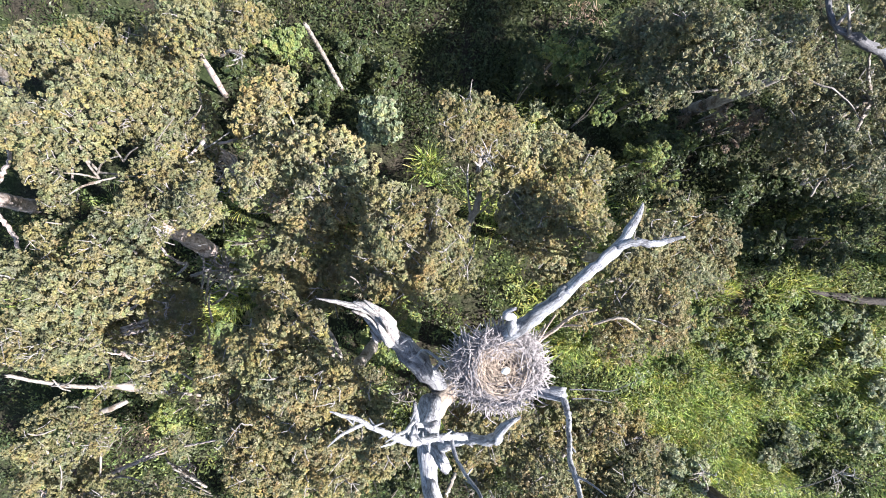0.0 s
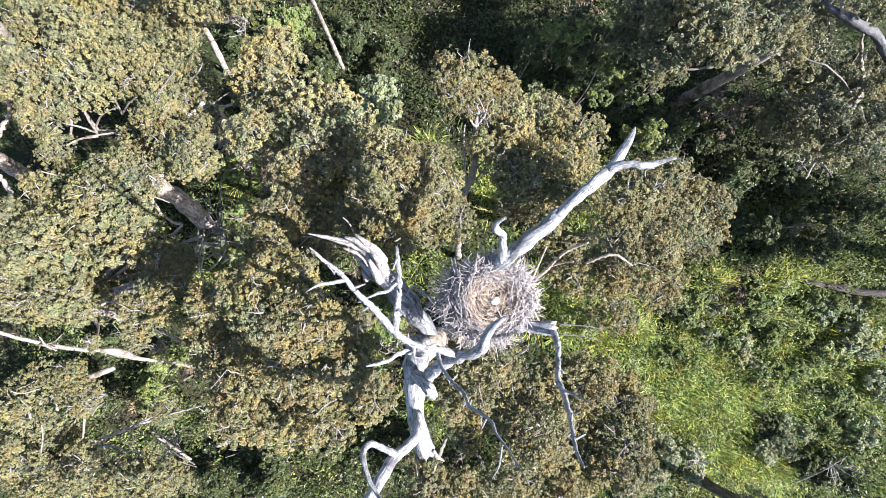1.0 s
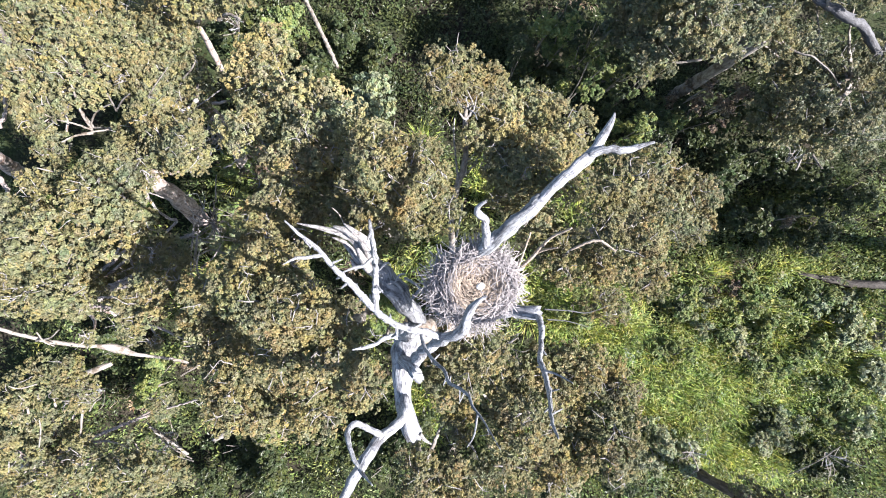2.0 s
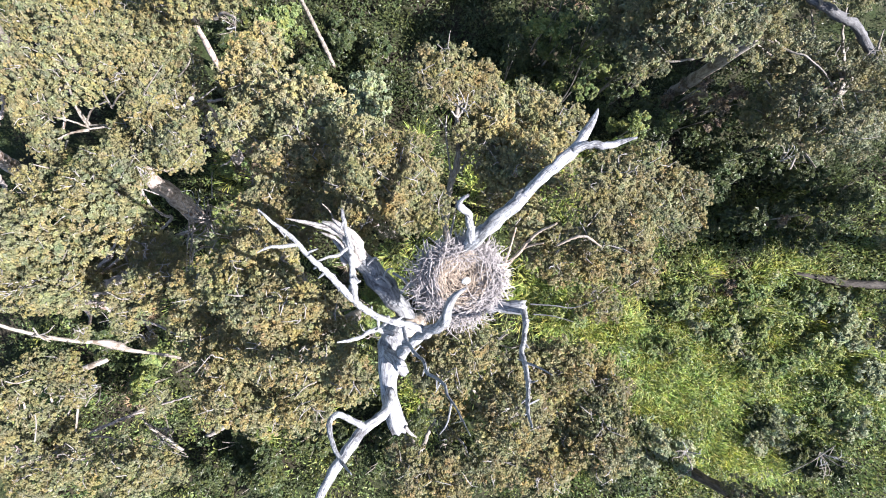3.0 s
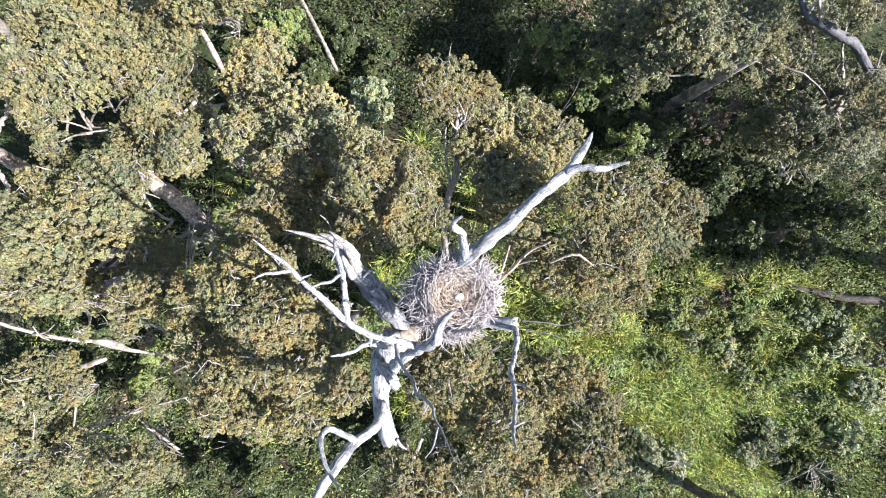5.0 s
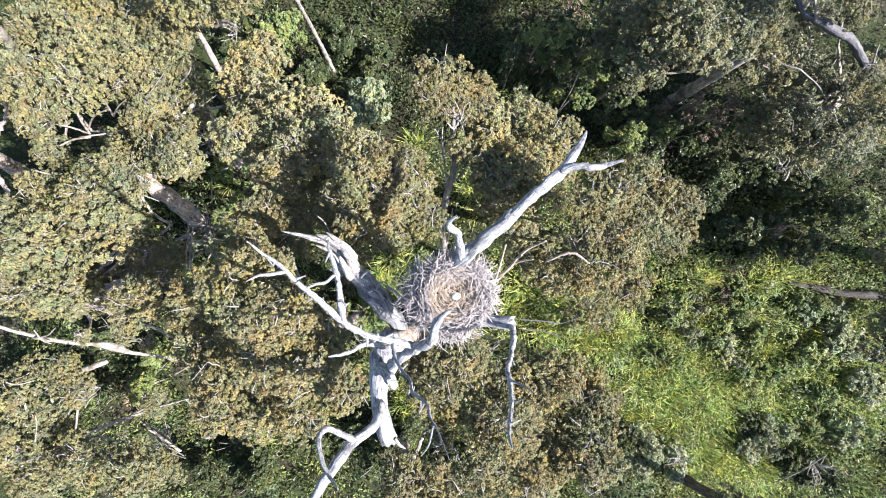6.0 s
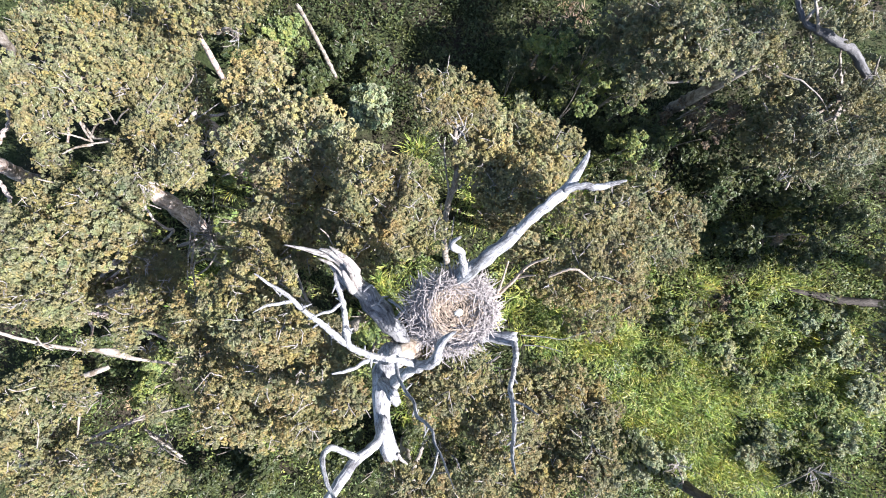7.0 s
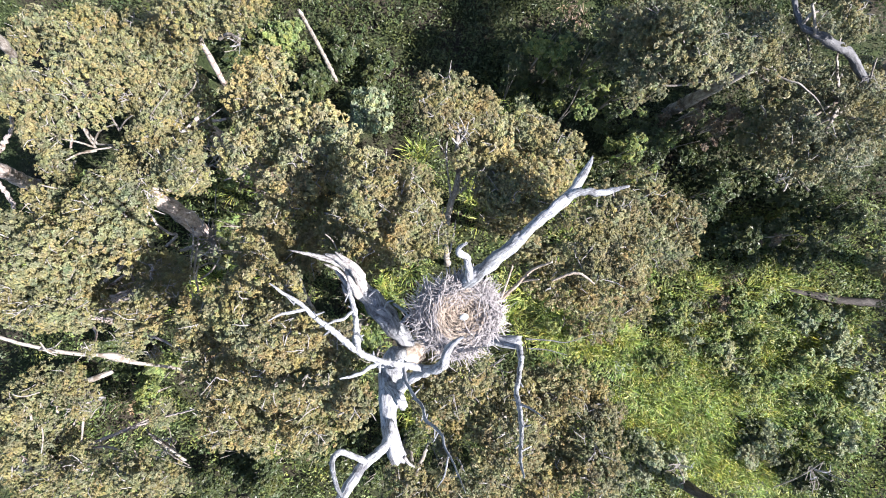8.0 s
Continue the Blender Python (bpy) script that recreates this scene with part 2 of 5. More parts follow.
def leaf_cloud(centres, faces, length, width, rng, droop=0.4):
    """Vertices and triangles of folded, pointed leaves at the given places; faces: the ways in which they look."""
    n = len(centres)
    way = rng.normal(0, 1, (n, 3)) - np.array([0, 0, droop])
    face = faces + rng.normal(0, 0.22, (n, 3))
    across = np.cross(way, face)
    across /= np.linalg.norm(across, axis=1)[:, None] + 1e-9
    way = np.cross(face, across)
    way /= np.linalg.norm(way, axis=1)[:, None] + 1e-9
    up = np.cross(across, way)
    ln = (length * rng.uniform(0.6, 1.3, n))[:, None]
    wd = (width * rng.uniform(0.7, 1.3, n))[:, None]
    base = centres - way * ln * 0.5
    tip = centres + way * ln * 0.5 - np.array([0, 0, 1.0]) * ln * 0.12
    left = centres - across * wd * 0.5 + up * wd * 0.22
    right = centres + across * wd * 0.5 + up * wd * 0.22
    verts = np.stack([base, left, tip, right], axis=1).reshape(-1, 3)
    k = np.arange(n)[:, None] * 4
    tris = np.concatenate([k + np.array([0, 2, 1]), k + np.array([0, 3, 2])], axis=0)
    return verts, tris


def clump_mesh(seed, sprays, leaves, length, width, spread, floor=-0.3):
    """A clump of small domed leaf sprays on a lumpy shell of about one unit, with gaps between them."""
    rng = np.random.default_rng(seed)
    d = rng.normal(0, 1, (sprays * 4, 3))
    d /= np.linalg.norm(d, axis=1)[:, None]
    d = d[d[:, 2] > floor][:sprays]
    heart = d * rng.uniform(0.45, 1.1, len(d))[:, None] * np.array([1, 1, 0.85])
    who = np.repeat(np.arange(len(d)), leaves)
    away = rng.normal(0, 1, (len(who), 3)) + 0.5 * d[who] + np.array([0, 0, 0.45])
    away /= np.linalg.norm(away, axis=1)[:, None]
    size = rng.uniform(0.65, 1.3, len(d))[who][:, None]
    place = heart[who] + away * spread * size * rng.uniform(0.75, 1.1, (len(who), 1)) * np.array([1, 1, 0.8])
    look_way = away * 0.6 + d[who] * 0.25 + np.array([0, 0, 0.5])
    look_way /= np.linalg.norm(look_way, axis=1)[:, None]
    return leaf_cloud(place, look_way, length, width, rng)


def clumps_joined(name, shapes, poses):
    """One mesh of many leaf clumps, in world places."""
    verts, tris, base = [], [], 0
    for (co, tri), m in zip(shapes, poses):
        m = np.array(m)
        verts.append(co @ m[:3, :3].T + m[:3, 3])
        tris.append(tri + base)
        base += len(co)
    return triangles(name, np.concatenate(verts), np.concatenate(tris))

# ---- ground ----
def ground():
    """One uneven sheet, fine near the trees and reaching to the horizon."""
    near = np.linspace(-26, 26, 105)
    far = np.array([30, 38, 50, 70, 110, 200, 400, 800, 1600, 3000.0])
    xs = np.concatenate([-far[::-1], near, far])
    verts, n = [], len(xs)
    for y in xs:
        for x in xs:
            z = 0.28 * noise.noise(Vector((x * 0.22, y * 0.22, 0))) + 0.1 * noise.noise(Vector((x * 0.9, y * 0.9, 3)))
            verts.append((x, y, z - 0.1))
    faces = [(j * n + i, j * n + i + 1, (j + 1) * n + i + 1, (j + 1) * n + i) for j in range(n - 1) for i in range(n - 1)]
    ob = part("ground", mesh_of("ground", verts, faces), ground_material(), None, kind="structure")
    return tagged(ob, "brown forest floor of leaf litter and soil", "ground")


ground()

# ---- the dead tree with the nest ----
dead_tree = thing("dead_tree", (1.5, -4.8, 0), "tall bleached dead gum tree with broken limbs holding a nest", "tree")
part("trunk", limb_mesh([(1.5, -4.8, -0.3, 0.5), (1.3, -4.3, 2.5, 0.4), (0.8, -3.5, 6.0, 0.33), (0.12, -3.02, 9.1, 0.27), (-0.24, -2.98, 10.35, 0.24)], 16, "tip", 0.08, 1), HEARTWOOD, dead_tree, "brown weathered trunk")


def dead_limb(name, end, points):
    wood = {"splinter": TORN, "broken_limb": NEST_SHADE_WOOD, "dry_branch": LINING, "bark_sleeve": SLEEVE, "dark_twig": SHADED_BARK}.get(name, BLEACHED)
    k = len(dead_tree.children)
    size = max(q[3] for q in points)
    me = limb_mesh(points, 14 if size > 0.1 else 8, end, 0.12 if size > 0.1 else 0.08, 10 + k, 0.12)
    limb = part(name, me, wood, dead_tree, {"splinter": "pale torn wood splinter", "broken_limb": "broken limb with the nest's shade put into its grey wood", "dry_branch": "thin tan dry branch", "bark_sleeve": "grey bark still clinging to the limb"}.get(name, ""))
    if name in ("long_branch", "upright_branch", "thin_branch"):
        rng = np.random.default_rng(k)
        for q in smooth_line(points, 0.16)[2:-2]:
            if rng.uniform() < 0.85:
                way = Vector(rng.normal(0, 1, 3)).normalized()
                root, tip = Vector(q[:3]), Vector(q[:3]) + way * rng.uniform(0.06, 0.17)
                part("spur", limb_mesh([(*root, 0.6 * q[3]), (*root.lerp(tip, 0.6), 0.42 * q[3]), (*tip, 0.2 * q[3])], 5, "tip", 0.1, k), BLEACHED, limb)
    return limb


dead_limb("broken_bough", "broken", [(-0.29, -2.82, 10.34, 0.205), (-0.29, -2.94, 10.84, 0.212), (-0.31, -3.27, 11.29, 0.209), (-0.31, -3.61, 11.49, 0.179), (-0.21, -4.08, 11.59, 0.147), (-0.13, -4.41, 11.64, 0.142)])
dead_limb("broken_limb", "broken", [(-0.11, -2.78, 9.74, 0.187), (-0.34, -2.29, 10.04, 0.202), (-0.65, -1.85, 10.24, 0.207), (-0.94, -1.49, 10.34, 0.215), (-1.06, -1.33, 10.39, 0.204)])
dead_limb("splinter", "tip", [(-0.99, -1.40, 10.39, 0.097), (-1.24, -1.01, 10.49, 0.096), (-1.53, -0.83, 10.54, 0.076), (-1.92, -0.72, 10.54, 0.048), (-2.37, -0.61, 10.54, 0.011)])
dead_limb("splinter", "tip", [(-0.92, -1.33, 10.49, 0.106), (-1.13, -0.99, 10.59, 0.104), (-1.36, -0.80, 10.64, 0.075), (-1.63, -0.70, 10.64, 0.028)])
dead_limb("splinter", "tip", [(-0.87, -1.44, 10.54, 0.105), (-1.01, -1.08, 10.64, 0.104), (-1.22, -0.83, 10.69, 0.066), (-1.41, -0.66, 10.74, 0.019)])
dead_limb("splinter", "tip", [(-1.14, -1.47, 10.34, 0.098), (-1.31, -1.22, 10.39, 0.087), (-1.48, -1.01, 10.44, 0.048), (-1.72, -0.90, 10.44, 0.014)])
dead_limb("splinter", "tip", [(-0.96, -1.57, 10.59, 0.085), (-1.07, -1.34, 10.69, 0.075), (-1.17, -1.14, 10.74, 0.028)])
dead_limb("splinter", "tip", [(-1.25, -1.56, 10.34, 0.068), (-1.32, -1.45, 10.34, 0.049), (-1.39, -1.33, 10.34, 0.015)])
dead_limb("splinter", "tip", [(-0.03, -4.31, 11.69, 0.041), (0.05, -4.40, 11.72, 0.029), (0.16, -4.47, 11.74, 0.010)])
dead_limb("limb", "tip", [(0.37, -2.42, 10.14, 0.160), (0.82, -1.65, 10.94, 0.137), (1.18, -1.19, 11.64, 0.117), (1.47, -0.95, 11.84, 0.110), (1.87, -0.62, 12.04, 0.103), (2.22, -0.30, 12.14, 0.098), (2.61, 0.03, 12.24, 0.092), (2.84, 0.25, 12.26, 0.084), (3.04, 0.53, 12.24, 0.062), (3.15, 0.71, 12.24, 0.046), (3.22, 0.86, 12.22, 0.012)])
dead_limb("side_branch", "tip", [(2.77, 0.20, 12.26, 0.077), (2.98, 0.26, 12.34, 0.061), (3.28, 0.23, 12.39, 0.057), (3.52, 0.28, 12.44, 0.037), (3.71, 0.32, 12.49, 0.015)])
dead_limb("crooked_branch", "broken", [(1.19, -1.36, 11.54, 0.068), (1.18, -1.11, 11.84, 0.069), (1.13, -0.88, 12.24, 0.062), (1.07, -0.73, 12.54, 0.059), (0.97, -0.68, 12.74, 0.057), (0.98, -0.60, 12.84, 0.035), (1.08, -0.55, 12.94, 0.021)])
dead_limb("side_limb", "broken", [(0.49, -2.42, 10.14, 0.120), (1.15, -2.37, 10.84, 0.120), (1.64, -2.35, 11.24, 0.114), (1.93, -2.37, 11.39, 0.112), (2.11, -2.35, 11.49, 0.102)])
dead_limb("thin_branch", "tip", [(2.06, -2.36, 11.44, 0.060), (2.05, -2.54, 11.84, 0.049), (1.90, -2.77, 12.44, 0.041), (1.81, -2.85, 12.74, 0.039), (1.80, -2.99, 13.14, 0.034), (1.73, -3.12, 13.64, 0.028), (1.63, -3.20, 14.14, 0.023), (1.61, -3.24, 14.49, 0.011)])
dead_limb("twig", "tip", [(1.83, -2.94, 12.99, 0.021), (1.98, -2.97, 13.14, 0.015), (2.11, -3.02, 13.34, 0.007)])
dead_limb("limb", "tip", [(-0.23, -3.34, 11.34, 0.113), (0.02, -2.95, 11.84, 0.098), (0.30, -2.65, 12.34, 0.083), (0.58, -2.43, 12.84, 0.070), (0.70, -2.28, 13.14, 0.074), (0.75, -2.08, 13.34, 0.065), (0.83, -1.93, 13.49, 0.051), (0.98, -1.81, 13.56, 0.019)])
dead_limb("broken_stub", "broken", [(-0.28, -3.13, 11.44, 0.111), (-0.12, -3.20, 11.74, 0.115), (0.02, -3.25, 12.04, 0.095)])
dead_limb("long_branch", "tip", [(0.41, -2.52, 12.49, 0.052), (0.20, -2.42, 12.74, 0.057), (-0.03, -2.32, 12.94, 0.049), (-0.20, -2.20, 13.24, 0.046), (-0.32, -2.03, 13.64, 0.043), (-0.40, -1.83, 14.04, 0.040), (-0.51, -1.60, 14.39, 0.035), (-0.61, -1.44, 14.59, 0.031), (-0.68, -1.31, 14.79, 0.027), (-0.73, -1.18, 14.94, 0.024), (-0.84, -1.04, 15.14, 0.018), (-0.92, -0.91, 15.34, 0.007)])
dead_limb("upright_branch", "broken", [(-0.37, -1.92, 13.89, 0.038), (-0.32, -1.67, 14.24, 0.039), (-0.27, -1.44, 14.54, 0.031), (-0.23, -1.22, 14.84, 0.029), (-0.21, -1.02, 15.14, 0.023), (-0.21, -0.91, 15.22, 0.013)])
dead_limb("twig", "tip", [(-0.25, -1.26, 14.79, 0.017), (-0.34, -1.34, 14.84, 0.017), (-0.42, -1.35, 14.89, 0.014), (-0.52, -1.39, 14.94, 0.007)])
dead_limb("twig", "tip", [(-0.72, -1.22, 14.89, 0.019), (-0.84, -1.24, 14.99, 0.017), (-0.91, -1.24, 15.09, 0.014), (-1.00, -1.29, 15.19, 0.004)])
dead_limb("side_branch", "tip", [(-0.15, -2.80, 11.34, 0.043), (-0.27, -2.71, 11.64, 0.042), (-0.42, -2.62, 11.84, 0.041), (-0.56, -2.63, 11.99, 0.036), (-0.68, -2.69, 12.09, 0.031), (-0.85, -2.71, 12.24, 0.027), (-0.99, -2.71, 12.34, 0.011)])
dead_limb("twig", "tip", [(-0.09, -2.23, 13.04, 0.027), (-0.19, -2.38, 12.74, 0.029), (-0.38, -2.53, 12.34, 0.015)])
dead_limb("thin_branch", "tip", [(0.10, -2.37, 12.79, 0.032), (0.15, -2.54, 13.04, 0.027), (0.28, -2.66, 13.34, 0.023), (0.42, -2.72, 13.64, 0.022), (0.47, -2.78, 13.94, 0.021), (0.59, -2.79, 14.14, 0.018), (0.68, -2.81, 14.34, 0.016), (0.71, -2.86, 14.54, 0.014), (0.79, -2.92, 14.74, 0.011), (0.85, -2.98, 14.94, 0.009), (0.91, -3.04, 15.14, 0.004)])
dead_limb("twig", "tip", [(-0.37, -2.02, 10.34, 0.029), (-0.49, -1.82, 10.54, 0.024), (-0.64, -1.86, 10.59, 0.014)])
dead_limb("twig", "tip", [(-0.49, -1.82, 10.54, 0.021), (-0.38, -1.67, 10.74, 0.019), (-0.26, -1.64, 10.84, 0.009)])
dead_limb("twig", "tip", [(-0.17, -2.16, 10.34, 0.034), (-0.04, -2.00, 10.54, 0.029), (0.11, -1.91, 10.74, 0.014)])
dead_limb("twig", "tip", [(-0.80, -1.57, 10.54, 0.024), (-0.62, -1.43, 10.74, 0.019), (-0.53, -1.47, 10.84, 0.009)])
dead_limb("twig", "tip", [(-0.30, -1.75, 10.44, 0.029), (-0.10, -1.85, 10.64, 0.028), (0.07, -1.99, 10.84, 0.018)])
dead_limb("twig", "tip", [(0.75, -2.89, 14.64, 0.013), (0.70, -3.07, 14.74, 0.010), (0.62, -3.15, 14.84, 0.005)])
dead_limb("limb", "broken", [(-0.27, -3.71, 11.64, 0.083), (-0.28, -3.84, 12.24, 0.085), (-0.40, -3.90, 12.49, 0.082), (-0.57, -3.96, 12.69, 0.079), (-0.72, -4.11, 12.99, 0.076), (-0.85, -4.25, 13.29, 0.072), (-0.96, -4.42, 13.54, 0.057), (-1.03, -4.55, 13.74, 0.024)])
dead_limb("hooked_branch", "tip", [(-0.51, -3.94, 12.64, 0.051), (-0.67, -3.75, 12.84, 0.049), (-0.81, -3.56, 13.09, 0.044), (-0.90, -3.59, 13.19, 0.040), (-0.87, -3.69, 13.34, 0.033), (-0.78, -3.85, 13.49, 0.029), (-0.65, -3.96, 13.64, 0.025), (-0.49, -4.02, 13.84, 0.009)])
dead_limb("dry_branch", "tip", [(1.9, -1.75, 10.29, 0.025), (1.96, -1.32, 10.89, 0.023), (1.99, -0.96, 11.49, 0.014)])
dead_limb("dry_branch", "tip", [(1.94, -1.7, 10.29, 0.037), (2.22, -1.33, 10.79, 0.035), (2.43, -1.06, 11.09, 0.028), (2.71, -0.9, 11.49, 0.017)])
dead_limb("dry_branch", "tip", [(2.22, -1.33, 10.79, 0.027), (2.39, -1.26, 10.99, 0.021), (2.53, -1.24, 11.19, 0.012)])
dead_limb("dry_branch", "tip", [(2.84, -1.29, 10.89, 0.023), (3.24, -1.13, 11.19, 0.026), (3.54, -1.33, 11.29, 0.014)])
dead_limb("dry_branch", "tip", [(1.75, -1.95, 10.5, 0.03), (1.87, -1.68, 10.4, 0.026), (2.04, -1.33, 10.5, 0.015)])
dead_limb("dark_twig", "tip", [(2.22, -2.32, 11.35, 0.014), (2.69, -2.37, 11.3, 0.011), (3.02, -2.42, 11.25, 0.008), (3.45, -2.3, 11.2, 0.004)])
dead_limb("dark_twig", "tip", [(2.28, -2.51, 11.3, 0.012), (2.66, -2.57, 11.2, 0.009), (3.06, -2.7, 11.1, 0.004)])
dead_limb("bark_sleeve", "broken", [(0.82, -1.65, 10.94, 0.143), (1.18, -1.19, 11.64, 0.124), (1.47, -0.95, 11.84, 0.117), (1.87, -0.62, 12.04, 0.109), (2.06, -0.45, 12.09, 0.106)])

# ---- the nest ----
NEST = Vector((1.08, -1.75, 11.55))
nest = thing("nest", NEST - Vector((0, 0, 0.5)), "large bird of prey nest of grey sticks in the fork", "nest")
STICKS = []
for k in range(8):
    rng = np.random.default_rng(300 + k)
    bend = rng.normal(0, 0.06, (3, 2))
    STICKS.append(limb_mesh([(-0.5, 0, 0, 0.0075), (-0.2, bend[0, 0], bend[0, 1], 0.007), (0.15, bend[1, 0], bend[1, 1], 0.006), (0.5, bend[2, 0], bend[2, 1], 0.003)], 5, "tip", 0.1, k, step=0.2))


def nest_height(r):
    """The bowl's surface over the radius, in metres from the rim's height."""
    if r < 0.2:
        return -0.03
    if r < 0.5:
        return -0.03 + 0.07 * ((r - 0.2) / 0.3)
    return 0.04 - 1.15 * (r - 0.5) ** 1.15


def nest_stretch(a, r):
    """How far the pile reaches out, towards the fork more than elsewhere; the bowl stays round."""
    outer = min(1.0, max(0.0, (r - 0.25) / 0.35))
    return 1.0 + outer * (-0.15 + 0.5 * max(0.0, math.cos(a - 3.85)) - 0.15 * max(0.0, math.sin(a)))


def stick_pose(rng, inner, outer):
    a = rng.uniform(0, 2 * math.pi)
    r = math.sqrt(rng.uniform(inner ** 2, outer ** 2))
    stretch = nest_stretch(a, r)
    place = NEST + Vector((r * stretch * math.cos(a), r * stretch * math.sin(a), nest_height(r * stretch) + rng.normal(0, 0.035)))
    lie = a + math.pi / 2 + rng.normal(0, 0.2 if r < 0.52 else 0.75)
    tilt = rng.normal(0, 0.16) + (0.25 * (r - 0.5) * math.cos(lie - a) if r > 0.5 else 0)
    size = rng.uniform(0.4, 0.85) * (0.65 if r < 0.45 else 1.0)
    return Matrix.Translation(place) @ Euler((rng.uniform(0, 6.28), tilt, lie)).to_matrix().to_4x4() @ Matrix.Diagonal((size, *([rng.uniform(0.7, 1.25)] * 2), 1))


def joined(name, meshes, poses, material, parent, label=""):
    """Many small pieces in one mesh."""
    verts, faces, base = [], [], 0
    for me, m in zip(meshes, poses):
        co = np.empty(len(me.vertices) * 3)
        me.vertices.foreach_get("co", co)
        m = np.array(m)
        verts.append(co.reshape(-1, 3) @ m[:3, :3].T + m[:3, 3])
        faces.extend(tuple(base + v for v in p.vertices) for p in me.polygons)
        base += len(me.vertices)
    return part(name, mesh_of(name, np.concatenate(verts), faces), material, parent, label, kind="stuff")


rng = np.random.default_rng(5)
core_verts, core_faces = [], []
for j in range(9):
    for i in range(24):
        a, r = i / 24 * 2 * math.pi, 0.02 + j / 8 * 0.7
        grow = r * nest_stretch(a, r)
        core_verts.append(NEST + Vector((grow * math.cos(a), grow * math.sin(a), nest_height(grow) - 0.06 + 0.02 * noise.noise(Vector((r * 6, a * 3, 1))))))
for i in range(24):
    a = i / 24 * 2 * math.pi
    core_verts.append(NEST + Vector((0.45 * math.cos(a) - 0.12, 0.45 * math.sin(a) - 0.05, -1.0)))
for j in range(9):
    for i in range(24):
        core_faces.append((j * 24 + i, (j + 1) * 24 + i, (j + 1) * 24 + (i + 1) % 24, j * 24 + (i + 1) % 24))
part("packed_core", mesh_of("packed_core", core_verts, core_faces), NEST_CORE, nest, "packed old sticks and debris, darkened as shade between the sticks")
joined("stick_mass", [STICKS[k % 8] for k in range(1400)], [Matrix.Translation((0, 0, -0.04 - 0.5 * abs(rng.normal(0, 0.16)))) @ stick_pose(rng, 0.42, 0.67) for _ in range(1400)], STICK, nest)
joined("lining", [STICKS[k % 8] for k in range(900)], [stick_pose(rng, 0.0, 0.47) @ Matrix.Diagonal((0.65, 0.6, 0.6, 1)) for _ in range(900)], LINING, nest, "straw-coloured bowl lining of fine twigs")

for k in range(300):
    part("stick", STICKS[k % 8], STICK, nest, at=Matrix.Translation((0, 0, 0.01)) @ stick_pose(rng, 0.44, 0.7))


def egg():
    verts, faces = [], []
    for j in range(13):
        for i in range(16):
            p, a = j / 12 * math.pi, i / 16 * 2 * math.pi
            r = 0.062 * math.sin(p) * (1 + 0.14 * math.cos(p))
            verts.append((0.08 * math.cos(p), r * math.cos(a), r * math.sin(a)))
    for j in range(12):
        for i in range(16):
            faces.append((j * 16 + i, j * 16 + (i + 1) % 16, (j + 1) * 16 + (i + 1) % 16, (j + 1) * 16 + i))
    ob = part("egg", mesh_of("egg", verts, faces), egg_shell.mat, None, at=pose(1.08, -1.86, 11.585, 0, 5, 20))
    return tagged(ob, "white bird egg lying in the nest bowl", "egg")


egg()

# ---- living trees ----
CLUMPS = {
    "gum": [clump_mesh(40 + k, 50, 12, 0.22, 0.105, 0.145) for k in range(10)],
    "fine": [clump_mesh(80 + k, 56, 11, 0.205, 0.095, 0.13) for k in range(10)],
    "shrub": [clump_mesh(60 + k, 26, 13, 0.36, 0.18, 0.22, -0.1) for k in range(6)],
}
TONE_WORDS = {
    "olive": "gum tree with a dense olive-yellow leafy crown",
    "brown": "gum tree with a bronze-tipped olive crown",
    "grey": "gum tree with a grey-green leafy crown",
    "gold": "gum tree with a bright yellow-green leafy crown",
    "green": "gum tree with a mid-green leafy crown",
    "shade": "gum tree with a grey-green crown, shade put into its dark bark",
}


